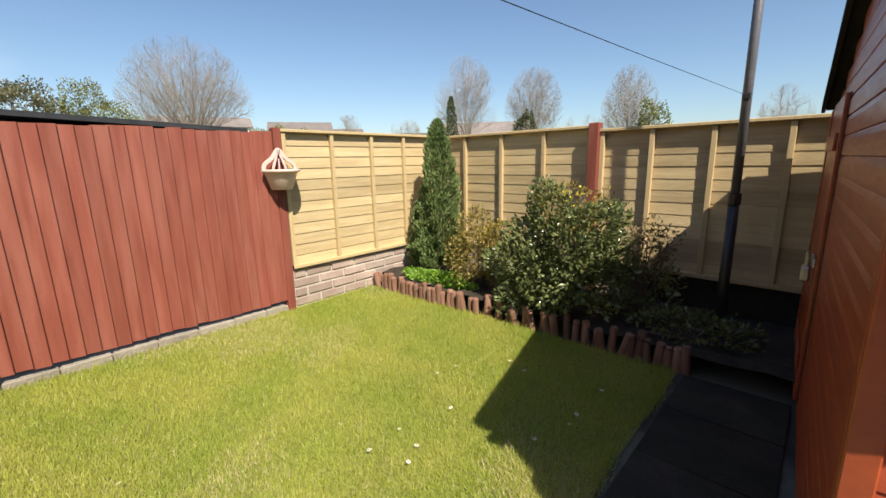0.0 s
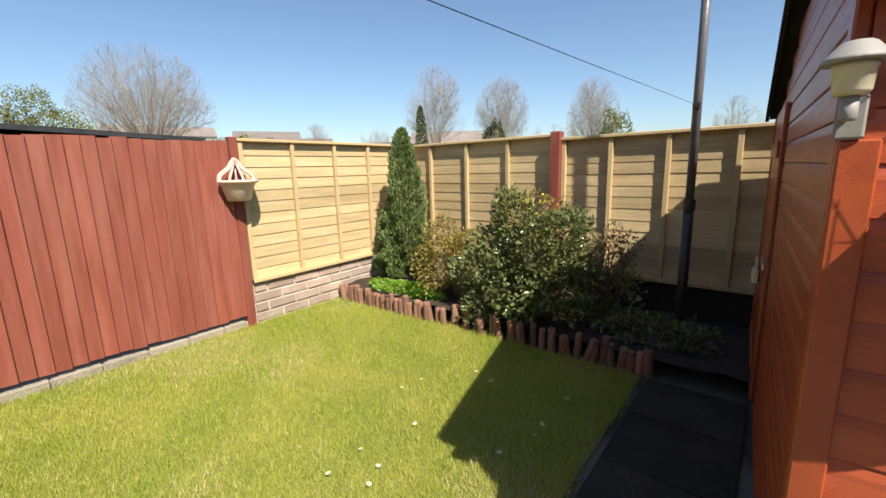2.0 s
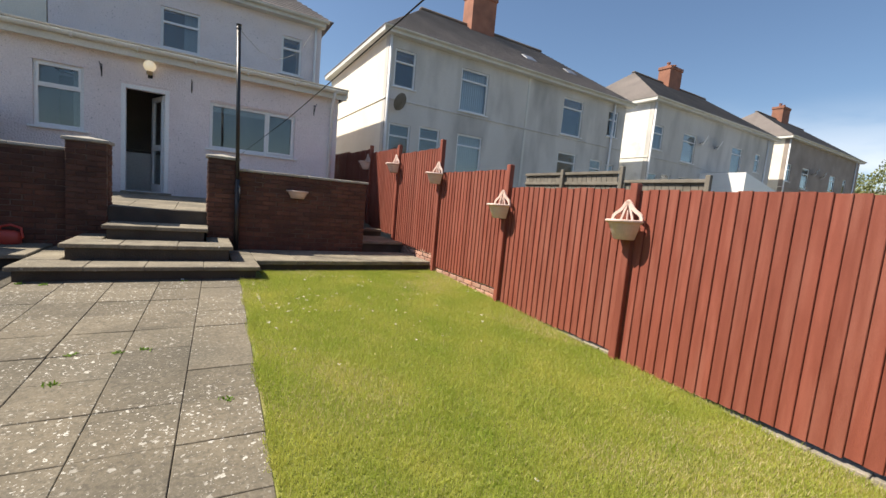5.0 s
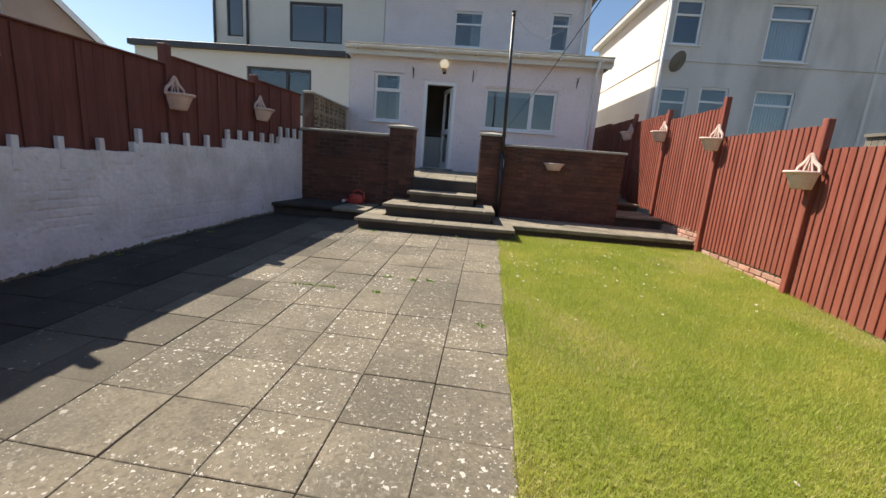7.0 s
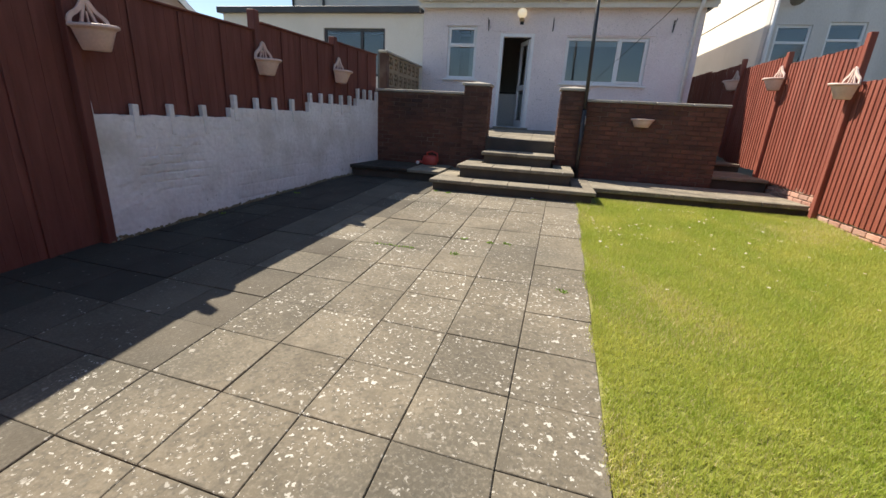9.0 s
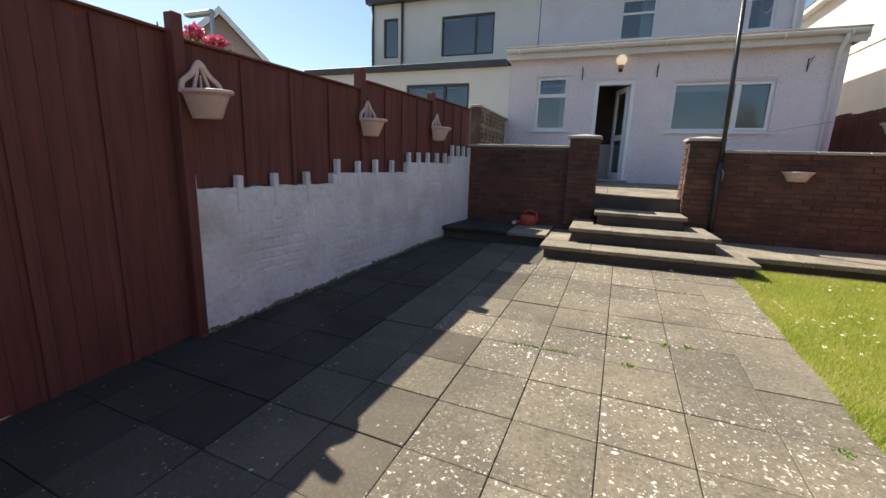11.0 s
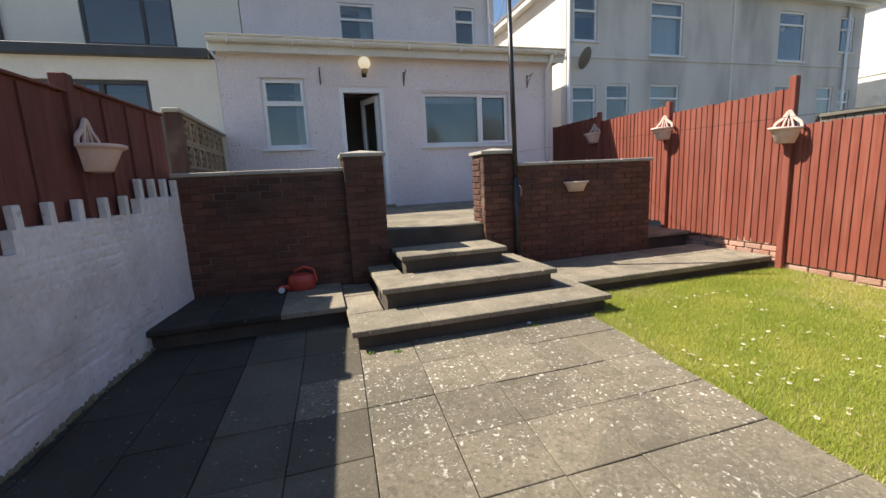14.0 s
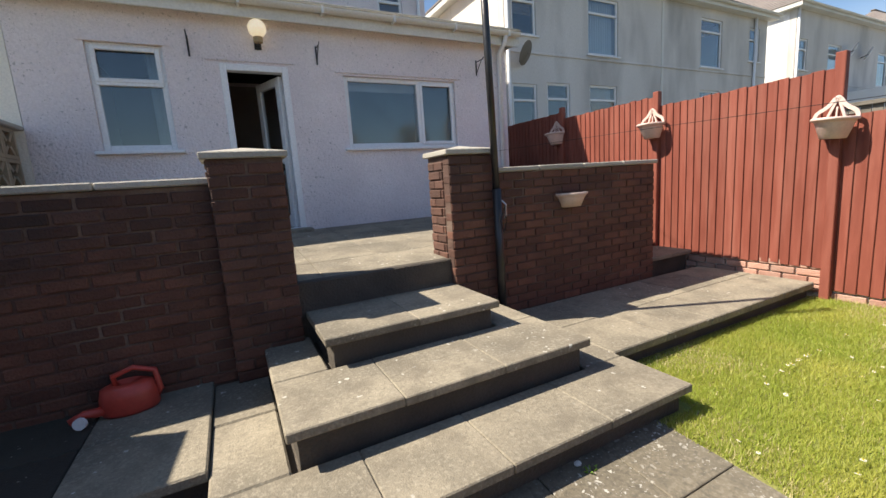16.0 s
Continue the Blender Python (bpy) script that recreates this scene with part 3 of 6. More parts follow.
# white wall along the side, stepping up towards the house
white = tagged(part("wall_white", bmesh.new(), WHITEWALL), "white-painted old block wall with raised coping blocks", "wall", kind="structure")
SECTIONS = ((-1.88, -3.38, 1.175), (-3.38, -4.80, 1.28), (-4.80, -6.12, 1.41), (-6.12, -6.90, 1.53))
r = random.Random(8)
def painted_section(ya, yb, zt):
    """One stretch of rough painted brickwork: courses and joints show faintly through the paint."""
    bm = bmesh.new()
    ny, nz = int((ya - yb) / 0.022), 76
    zb = -0.1
    face = []
    for i in range(ny + 1):
        y = ya + (yb - ya) * i / ny
        top = zt + 0.016 * noise.noise((y * 7, 1, 0)) + 0.010 * noise.noise((y * 31, 2, 0))
        col = []
        for j in range(nz + 1):
            z = zb + (top - zb) * j / nz
            row = math.floor((z + 0.1) / 0.082)
            fz = (z + 0.1) / 0.082 - row
            fy = (y / 0.225 + 0.5 * (row % 2)) % 1.0
            joint = max(0.0, 1 - min(fz, 1 - fz) / 0.10) + 0.7 * max(0.0, 1 - min(fy, 1 - fy) / 0.05)
            worn = max(0.0, noise.noise((y * 1.7, z * 1.7, 9)) + 0.35)
            off = 0.008 * min(1, joint) * min(1.0, worn * 1.5) + 0.008 * noise.noise((y * 5, z * 5, 3)) + 0.0045 * noise.noise((y * 19, z * 19, 5)) + 0.003 * noise.noise((math.floor(y / 0.225 + 0.5 * (row % 2)) * 3.1, row * 2.3, 7))
            col.append(bm.verts.new((side_x(y) + off, y, z)))
        col.append(bm.verts.new((side_x(y) + 0.065, y, top)))
        face.append(col)
    for u, w in zip(face, face[1:]):
        for j in range(nz + 1):
            bm.faces.new((u[j], u[j + 1], w[j + 1], w[j]))
    for col in (face[0], face[-1]):
        base = bm.verts.new((side_x(col[0].co.y) + 0.065, col[0].co.y, zb))
        bm.faces.new(col + [base])
    return part("painted_brickwork", bm, WHITEWALL, white, smooth=False)


for ya, yb, zt in SECTIONS:
    painted_section(ya, yb, zt)
for y, zt in ((-1.93, 1.25), (-2.31, 1.26), (-2.66, 1.27), (-3.03, 1.27), (-3.46, 1.41), (-3.80, 1.40), (-4.12, 1.41), (-4.46, 1.41), (-4.86, 1.52), (-5.12, 1.53),
              (-5.38, 1.53), (-5.66, 1.53), (-5.92, 1.54), (-6.18, 1.68), (-6.40, 1.68), (-6.62, 1.68), (-6.84, 1.68)):
    x = side_x(y)
    part("merlon", boxed(x - 0.007 + r.uniform(-0.003, 0.003), x + 0.048, y - 0.029, y + 0.029, zt - 0.27, zt + 0.018 + r.uniform(-0.012, 0.012), 0.007, Matrix.Translation((x, y, zt)) @ pose(0, 0, 0, r.uniform(-2.5, 2.5), 0, r.uniform(-4, 4)) @ Matrix.Translation((-x, -y, -zt))), WHITEWALL, white)

bm = bmesh.new()
for k in range(700):
    y = -1.9 - 4.9 * r.random()
    s = r.uniform(0.006, 0.022)
    bmesh.ops.create_icosphere(bm, subdivisions=1, radius=s, matrix=Matrix.Translation((side_x(y) - r.uniform(-0.004, 0.02), y, lawn_z(y) + r.uniform(-0.006, 0.035) * r.random())) @ Matrix.Diagonal((0.7, 1.5, 1.0, 1)))
tagged(part("moss", bm, MOSSWALL, white), "crumbled moss and dirt along the wall foot", kind="stuff")

# low brick plinth under the pale panels and the red fence
plinth = tagged(part("wall_plinth", boxed(XF - 0.14, XF - 0.02, 2.3, YB, -0.2, 0.355), PLINTH_MORTAR), "low wall of pale pink bricks under the fence", "wall", kind="structure")
courses(plinth, 2.32, YB - 0.02, XF - 0.012, -0.045, 0.36, PLINTH, face=1, axis="y", seed=31, pitch=0.30, high=0.1, gap=0.018)
part("kerb", boxed(XF - 0.12, XF + 0.015, -1.9, 2.28, -0.2, 0.005, 0.01), KERB, plinth)
part("kerb", boxed(XF - 0.12, XF + 0.015, -3.8, -1.9, -0.2, 0.10, 0.01), KERB, plinth)
courses(plinth, -1.83, 0.10, XF + 0.026, -0.075, 0.035, KERB, face=1, axis="y", seed=35, high=0.10, pitch=0.30)
courses(plinth, 0.20, 2.20, XF + 0.026, -0.075, 0.035, KERB, face=1, axis="y", seed=36, high=0.10, pitch=0.30)
courses(plinth, -3.75, -1.93, XF + 0.026, 0.00, 0.13, KERB, face=1, axis="y", seed=37, high=0.062)
part("brickwork", boxed(XF - 0.14, XF - 0.02, -7.5, -3.8, -0.1, 0.60), PLINTH_MORTAR, plinth)
courses(plinth, -5.7, -3.8, XF, 0.02, 0.34, PLINTH_RED, face=1, axis="y", seed=32)
courses(plinth, -7.5, -5.7, XF, 0.30, 0.62, PLINTH_RED, face=1, axis="y", seed=33)
# Bricks stop at x 0.2; beyond, near-black soil colour stands in for shade.
far_plinth = tagged(part("wall_far_plinth", boxed(XF, 3.6, YB + 0.02, YB + 0.14, -0.2, 0.36), SOIL), "low wall under the far fence", "wall", kind="structure")
courses(far_plinth, XF, 0.2, YB, -0.05, 0.33, PLINTH, face=-1, axis="x", seed=34)


# ---------------------------------------------------------------- red fence of upright boards
def board_mesh(high, wide=0.102, flip=False):
    bm = bmesh.new()
    w = wide / 2
    s = -1 if flip else 1
    for z in (0, high):
        for a, b in ((-w - 0.016, -0.003), (w - 0.003, 0.008), (w - 0.003, 0.0185), (w - 0.007, 0.0215), (-w - 0.016, 0.0045)):
            bm.verts.new((s * a, b, z))
    v = list(bm.verts)
    bm.verts.ensure_lookup_table()
    for i in range(5):
        bm.faces.new((v[i], v[(i + 1) % 5], v[5 + (i + 1) % 5], v[5 + i]))
    bm.faces.new(v[:5])
    bm.faces.new(v[5:])
    return mesh_of("board", bm, RED)


def red_panel(p0, p1, z0, z1, name="board_fence", label="red-stained panel of upright overlapping boards", out=1, z1b=None, group="red fence panels", flat=False):
    """A panel between two plan points; its boards face to the left of the way from p0 to p1 when out is 1."""
    d = Vector((p1[0] - p0[0], p1[1] - p0[1]))
    ln = d.length
    ang = math.degrees(math.atan2(d.y, d.x))
    t = thing(name, label, "fence", (p0[0], p0[1], z0), group, turn=ang)
    n = max(1, round(ln / (0.104 if flat else 0.091)))
    pitch = ln / n
    if flat:
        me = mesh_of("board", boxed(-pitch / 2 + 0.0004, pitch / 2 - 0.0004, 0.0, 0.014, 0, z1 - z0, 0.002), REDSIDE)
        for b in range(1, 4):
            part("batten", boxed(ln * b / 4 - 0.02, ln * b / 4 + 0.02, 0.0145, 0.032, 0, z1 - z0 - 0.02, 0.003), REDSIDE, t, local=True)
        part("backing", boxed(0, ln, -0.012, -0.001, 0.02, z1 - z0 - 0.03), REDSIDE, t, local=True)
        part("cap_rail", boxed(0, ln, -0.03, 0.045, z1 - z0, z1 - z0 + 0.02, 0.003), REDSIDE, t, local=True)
    else:
        me = board_mesh(z1 - z0, pitch, out == -1)
    rr = random.Random(round(p0[1] * 100) + round(p0[0] * 10))
    turn = 0 if out == 1 else 180
    for i in range(n):
        lift = (0 if flat else rr.uniform(-0.008, 0.008)) + (0 if z1b is None else (z1b - z1) * (i + 0.5) / n)
        piece("board", me, t, pose(pitch * (i + 0.5), 0, lift, rr.uniform(-0.06, 0.06), 0 if flat else rr.uniform(-0.12, 0.12), turn))
    for h in (0.2, (z1 - z0) * 0.5, z1 - z0 - 0.2):
        part("rail", boxed(0, ln, -out * 0.04, 0.0, h, h + 0.07), RED, t, local=True)
    return t


def fence_post(x, y, z0, z1, wide=0.078, group="red fence posts", material=None):
    bm = boxed(-wide / 2, wide / 2, -wide / 2, wide / 2, z0, z1, 0.006)
    ob = new("timber_post", mesh_of("timber_post", bm, material or RED))
    ob.matrix_basis = pose(x, y, 0, random.Random(round(y * 50)).uniform(-0.6, 0.6), 0.0, 0)
    return tagged(ob, "red-stained square timber fence post", "fence post", group)


POSTS = ((2.26, -0.1, 1.75), (0.15, -0.1, 1.80), (-1.88, 0.0, 1.80), (-3.80, 0.08, 2.05), (-5.66, 0.2, 2.55), (-7.50, 0.5, 2.60), (-9.20, 0.6, 2.72))
for y, z0, z1 in POSTS:
    fence_post(XF + (0.03 if y < 2 else 0.0), y, z0, z1)
PANELS = ((2.235, 0.19, 0.06, 1.71, None), (0.11, -1.84, 0.06, 1.74, None), (-1.92, -3.76, 0.14, 1.75, 1.76), (-3.84, -5.62, 0.34, 1.99, None),
          (-5.70, -7.46, 0.55, 2.42, None), (-7.54, -9.16, 0.70, 2.55, None), (-9.24, -11.0, 0.8, 2.65, None), (-11.0, -12.8, 0.9, 2.7, None))
for ya, yb, z0, z1, z1b in PANELS:
    red_panel((XF, yb), (XF, ya), z0, z1, out=-1, z1b=None)

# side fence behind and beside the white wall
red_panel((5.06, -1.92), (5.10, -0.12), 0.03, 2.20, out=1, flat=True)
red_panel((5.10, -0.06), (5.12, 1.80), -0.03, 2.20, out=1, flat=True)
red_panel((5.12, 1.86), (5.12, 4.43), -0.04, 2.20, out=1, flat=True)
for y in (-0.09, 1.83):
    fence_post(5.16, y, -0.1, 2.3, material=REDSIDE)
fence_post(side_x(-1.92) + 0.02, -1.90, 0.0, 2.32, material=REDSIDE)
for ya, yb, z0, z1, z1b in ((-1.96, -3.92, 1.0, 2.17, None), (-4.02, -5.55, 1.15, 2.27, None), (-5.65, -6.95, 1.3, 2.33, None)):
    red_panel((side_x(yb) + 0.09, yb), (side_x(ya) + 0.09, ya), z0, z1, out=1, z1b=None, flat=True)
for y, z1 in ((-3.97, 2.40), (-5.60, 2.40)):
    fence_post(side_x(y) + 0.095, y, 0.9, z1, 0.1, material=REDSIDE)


# ---------------------------------------------------------------- pale lap fence
def lap_panel(length, z0, z1, battens, m, thick=0.0145):
    t = thing("lap_fence", "new pale pine lap fence panel with upright battens", "fence", (0, 0, 0), "pale lap panels")
    t.matrix_basis = m
    n = 12
    h = (z1 - z0 - 0.06) / n
    bm = bmesh.new()
    prism(bm, [(0.007, -0.012), (thick, -0.012), (0.006, h + 0.012), (0.0, h + 0.012)], (0.02, length - 0.02), None)
    me = mesh_of("board", bm, PINE)
    rr = random.Random(round(length * 100))
    for i in range(n):
        piece("board", me, t, Matrix.Translation((-0.024, 0, z0 + 0.03 + i * h)) @ pose(0, 0, 0, rr.uniform(-0.3, 0.3), rr.uniform(-1.2, 0.2), 0))
    for b in battens:
        part("batten", boxed(-0.012, 0.028, b - 0.02, b + 0.02, z0, z1 - 0.03, 0.003), PINE_BATTEN, t, local=True)
    for b in (0.02, length - 0.02):
        part("batten", boxed(-0.012, 0.030, b - 0.02, b + 0.02, z0, z1 - 0.03, 0.003), PINE_BATTEN, t, local=True)
    part("rail", boxed(-0.012, 0.034, 0.0, length, z0, z0 + 0.035, 0.003), PINE_BATTEN, t, local=True)
    part("cap_rail", boxed(-0.03, 0.045, -0.01, length + 0.01, z1 - 0.028, z1, 0.004), PINE_BATTEN, t, local=True)
    return t


lap_panel(2.08, 0.37, 1.74, (0.55, 1.07, 1.56), pose(XF, 2.32, 0))
lap_panel(2.10, 0.37, 1.72, (0.50, 1.04, 1.58), pose(XF + 0.05, YB, 0, 0, 0, -90), 0.011)
lap_panel(1.83, 0.37, 1.68, (0.46, 0.93, 1.42), pose(-0.16, YB, 0, 0, 0, -90), 0.011)
lap_panel(1.83, 0.37, 1.68, (0.46, 0.93, 1.42), pose(1.76, YB, 0, 0, 0, -90), 0.011)
lap_panel(1.60, 0.37, 1.68, (0.46, 0.93), pose(3.62, YB, 0, 0, 0, -90), 0.011)
fence_post(-0.21, YB - 0.02, -0.1, 1.74, 0.10)
ob = new("timber_post", mesh_of("timber_post", boxed(-0.045, 0.045, -0.045, 0.045, -0.1, 1.78, 0.005), PINE_BATTEN))
ob.matrix_basis = pose(XF, YB + 0.02, 0)
tagged(ob, "pale pine corner fence post", "fence post")

# ---------------------------------------------------------------- houses
def window(parent, x0, x1, z0, z1, y, frame_mat=WHITE, mullions=(), transom=None, transom_to=None, sill=True, curtain=False, pane_mat=None, sashes=()):
    """A window in an opening of a wall whose outer face is at y and which faces +y."""
    bar = 0.062
    yo, yi = y - 0.10, y - 0.04
    bm = bmesh.new()
    box(bm, x0, x0 + bar, yo, yi, z0, z1, 0.006)
    box(bm, x1 - bar, x1, yo, yi, z0, z1, 0.006)
    box(bm, x0 + bar, x1 - bar, yo, yi, z0, z0 + bar, 0.006)
    box(bm, x0 + bar, x1 - bar, yo, yi, z1 - bar, z1, 0.006)
    w = part("window", bm, frame_mat, parent)
    for k in mullions:
        part("mullion", boxed(k - 0.035, k + 0.035, yo + 0.004, yi + 0.012, z0 + bar, z1 - bar, 0.006), frame_mat, w)
    edges = [x0 + bar * 0.6, *mullions, x1 - bar * 0.6]
    for a, b in zip(edges, edges[1:]):
        if transom and (transom_to is None or a >= transom_to[0] - 0.05 and b <= transom_to[1] + 0.05):
            part("transom", boxed(a, b, yo + 0.006, yi + 0.015, transom - 0.03, transom + 0.03, 0.006), frame_mat, w)
        pane = part("pane", boxed(a, b, y - 0.075, y - 0.069, z0 + bar * 0.6, z1 - bar * 0.6), pane_mat or GLASS, w)
        pane.visible_shadow = False
    for a, b, c, d in sashes:
        bm = bmesh.new()
        k = 0.045
        box(bm, a, a + k, yi - 0.02, yi + 0.022, c, d, 0.006)
        box(bm, b - k, b, yi - 0.02, yi + 0.022, c, d, 0.006)
        box(bm, a + k, b - k, yi - 0.02, yi + 0.022, c, c + k, 0.006)
        box(bm, a + k, b - k, yi - 0.02, yi + 0.022, d - k, d, 0.006)
        part("sash", bm, frame_mat, w)
    if sill:
        part("sill", boxed(x0 - 0.07, x1 + 0.07, y - 0.03, y + 0.06, z0 - 0.042, z0 - 0.004, 0.006), frame_mat if frame_mat is WHITE else FASCIA, w)
    if curtain:
        bm = bmesh.new()
        n = 40
        a, b = curtain
        top, bot = [], []
        for i in range(n + 1):
            x = a + (b - a) * i / n
            yy = y - 0.22 + 0.02 * math.sin(i * 1.9)
            top.append(bm.verts.new((x, yy, z1)))
            bot.append(bm.verts.new((x, yy, z0 + 0.02)))
        for i in range(n):
            bm.faces.new((bot[i], bot[i + 1], top[i + 1], top[i]))
        part("curtain", bm, CURTAIN, w, smooth=True)
    return w


def chimney(parent, x, y, z0, z1, w=0.9, d=0.55, pots=2):
    bm = boxed(x - w / 2, x + w / 2, y - d / 2, y + d / 2, z0, z1 - 0.12)
    box(bm, x - w / 2 - 0.05, x + w / 2 + 0.05, y - d / 2 - 0.05, y + d / 2 + 0.05, z1 - 0.2, z1, 0.02)
    c = part("chimney", bm, CHIMNEY, parent)
    for i in range(pots):
        part("chimney_pot", lathe(bmesh.new(), [(0.10, 0), (0.10, 0.25), (0.12, 0.26), (0.12, 0.3), (0.08, 0.3), (0.08, 0.1)], 10, centre=(x - w / 4 + i * w / 2, y, z1)), CHIMNEY, c)


def downpipe(parent, pts, r=0.035, material=WHITE):
    part("downpipe", tube(bmesh.new(), pts, r, 8), material, parent, smooth=True)


def gutter(parent, x0, x1, y, z, material=FASCIA):
    bm = bmesh.new()
    prof = [(0.06 * math.cos(a), 0.06 * math.sin(a)) for a in [math.pi + math.pi * k / 8 for k in range(9)]] + [(0.05, 0.0), (0.05 * math.cos(math.pi * 1.5), -0.045), (-0.05, 0.0)]
    v = [[bm.verts.new((x, y + a, z + b)) for a, b in prof] for x in (x0, x1)]
    for i in range(len(prof)):
        j = (i + 1) % len(prof)
        bm.faces.new((v[0][i], v[0][j], v[1][j], v[1][i]))
    part("gutter", bm, material, parent)


def hip_roof(x0, x1, y, back, ze, zr, hip, rows, e=0.3):
    """Overlapping tile courses on a roof hipped at both ends, over x0 to x1, from the front wall y to the back."""
    yr = (y + back) / 2
    bm = bmesh.new()

    def ring(t, dz):
        z = ze + (zr - ze) * t + dz
        a, b = x1 + e - (hip + e) * t, x0 - e + (hip + e) * t
        f, g = y + e + (yr - y - e) * t, back - e + (yr - back + e) * t
        return [bm.verts.new(p) for p in ((a, f, z), (b, f, z), (b, g, z), (a, g, z))]

    c = None
    for i in range(rows):
        a = c or ring(0.0, 0.0)
        b = ring(i / rows, 0.035)
        c = ring((i + 1) / rows, 0.005)
        for k in range(4):
            j = (k + 1) % 4
            bm.faces.new((a[k], a[j], b[j], b[k]))
            bm.faces.new((b[k], b[j], c[j], c[k]))
    return bm


# the house with its flat-roofed extension
house = thing("house", "pale lilac pebbledashed house with a flat-roofed rear extension", "house", (1.4, -11.5, 1.0))
YE, YU = -9.68, -13.0
EXT = [(3.13, 3.83, 2.22, 3.37), (1.80, 2.58, 1.10, 3.22), (-0.64, 1.09, 2.20, 3.16)]
part("wall", wall_cells(bmesh.new(), -1.62, 4.44, 0.3, 3.78, YE - 0.25, YE, EXT), RENDER, house)
part("wall", boxed(-1.62, -1.37, YU, YE - 0.25, 0.3, 3.78), RENDER, house)
part("wall", boxed(4.19, 4.44, YU, YE - 0.25, 0.3, 3.78), RENDER, house)
part("wall", boxed(-1.37, 4.19, YU + 0.02, YU + 0.1, 1.0, 3.7), INNER, house)
part("partition", boxed(2.9, 2.98, YU + 0.1, YE - 0.25, 1.0, 3.6), INNER, house)
part("floor", boxed(-1.37, 4.19, YU, YE - 0.25, 0.9, 1.12), GREYWOOD, house)
part("flat_roof", boxed(-1.74, 4.50, YU, YE + 0.16, 3.79, 3.86), FELT, house)
part("fascia", boxed(-1.76, 4.50, YE + 0.163, YE + 0.19, 3.70, 3.93, 0.006), FASCIA, house)
part("fascia", boxed(-1.788, -1.762, YU, YE + 0.19, 3.76, 3.93, 0.006), FASCIA, house)
part("soffit", boxed(-1.74, 4.50, YE + 0.004, YE + 0.16, 3.755, 3.785), FASCIA, house)
part("roof_edge", boxed(-1.80, 4.52, YE + 0.10, YE + 0.205, 3.935, 3.965, 0.006), COPING, house)
gutter(house, -1.72, 4.50, YE + 0.255, 3.88)
for k in range(7):
    x = -1.5 + k * 0.95
    part("gutter_bracket", boxed(x - 0.015, x + 0.015, YE + 0.19, YE + 0.32, 3.80, 3.89, 0.004), FASCIA, house)
downpipe(house, [(-1.46, YE + 0.25, 3.84), (-1.46, YE + 0.22, 3.74), (-1.46, YE + 0.06, 3.60), (-1.46, YE + 0.06, 0.8)], 0.038)
# hood mouldings over the openings
for a, b, z in ((3.05, 3.90, 3.365), (1.70, 2.72, 3.25), (-0.75, 1.20, 3.19)):
    part("lintel_drip", boxed(a, b, YE, YE + 0.018, z, z + 0.02, 0.004), RENDER, house)
window(house, 3.13, 3.83, 2.22, 3.37, YE, transom=2.95, curtain=(3.16, 3.32), sashes=((3.165, 3.795, 2.955, 3.335),))
window(house, -0.64, 1.09, 2.20, 3.16, YE, mullions=(-0.03,), curtain=False, sashes=((-0.605, -0.045, 2.235, 3.125),))
part("blind", boxed(-0.05, 1.02, YE - 0.2, YE - 0.19, 3.0, 3.12), CURTAIN, house)
# door frame and the open door leaf
bm = bmesh.new()
box(bm, 1.80, 1.875, YE - 0.11, YE + 0.006, 1.12, 3.22, 0.006)
box(bm, 2.505, 2.58, YE - 0.11, YE + 0.006, 1.12, 3.22, 0.006)
box(bm, 1.875, 2.505, YE - 0.11, YE + 0.006, 3.145, 3.22, 0.006)
box(bm, 1.875, 2.505, YE - 0.11, YE + 0.006, 1.10, 1.17, 0.006)
part("door_frame", bm, WHITE, house)
leaf = thing("door", "white-framed glazed back door standing open inwards", "door", (1.89, YE - 0.12, 1.17), turn=-68)
bm = bmesh.new()
box(bm, 0, 0.10, -0.03, 0.03, 0, 1.96, 0.005)
box(bm, 0.52, 0.62, -0.03, 0.03, 0, 1.96, 0.005)
for a, b in ((0, 0.16), (0.86, 0.98), (1.86, 1.96)):
    box(bm, 0.10, 0.52, -0.03, 0.03, a, b, 0.005)
part("leaf", bm, WHITE, leaf, local=True)
part("lower_pane", boxed(0.10, 0.52, -0.004, 0.004, 0.16, 0.86), GLASS, leaf, local=True)
part("pane", boxed(0.10, 0.52, -0.004, 0.004, 0.98, 1.86), GLASS, leaf, local=True)
part("handle", tube(bmesh.new(), [(0.57, 0.03, 0.95), (0.57, 0.07, 0.95), (0.48, 0.07, 0.95)], 0.010, 8), METAL, leaf, local=True)
cup = thing("kitchen_cupboard", "white low kitchen cupboard seen through the open door", "cupboard", (2.25, YE - 1.6, 1.12))
part("body", boxed(1.70, 2.75, YE - 1.9, YE - 1.4, 1.12, 2.00, 0.004), WHITE, cup)
for a, b in ((1.71, 2.22), (2.23, 2.74)):
    part("door", boxed(a, b, YE - 1.398, YE - 1.38, 1.22, 1.99, 0.004), WHITE, cup)
part("worktop", boxed(1.68, 2.77, YE - 1.92, YE - 1.36, 2.003, 2.04, 0.004), GREYWOOD, cup)
step_ob = part("door_step", boxed(1.74, 2.56, YE + 0.002, YE + 0.22, 1.05, 1.165, 0.01), STEP, house)
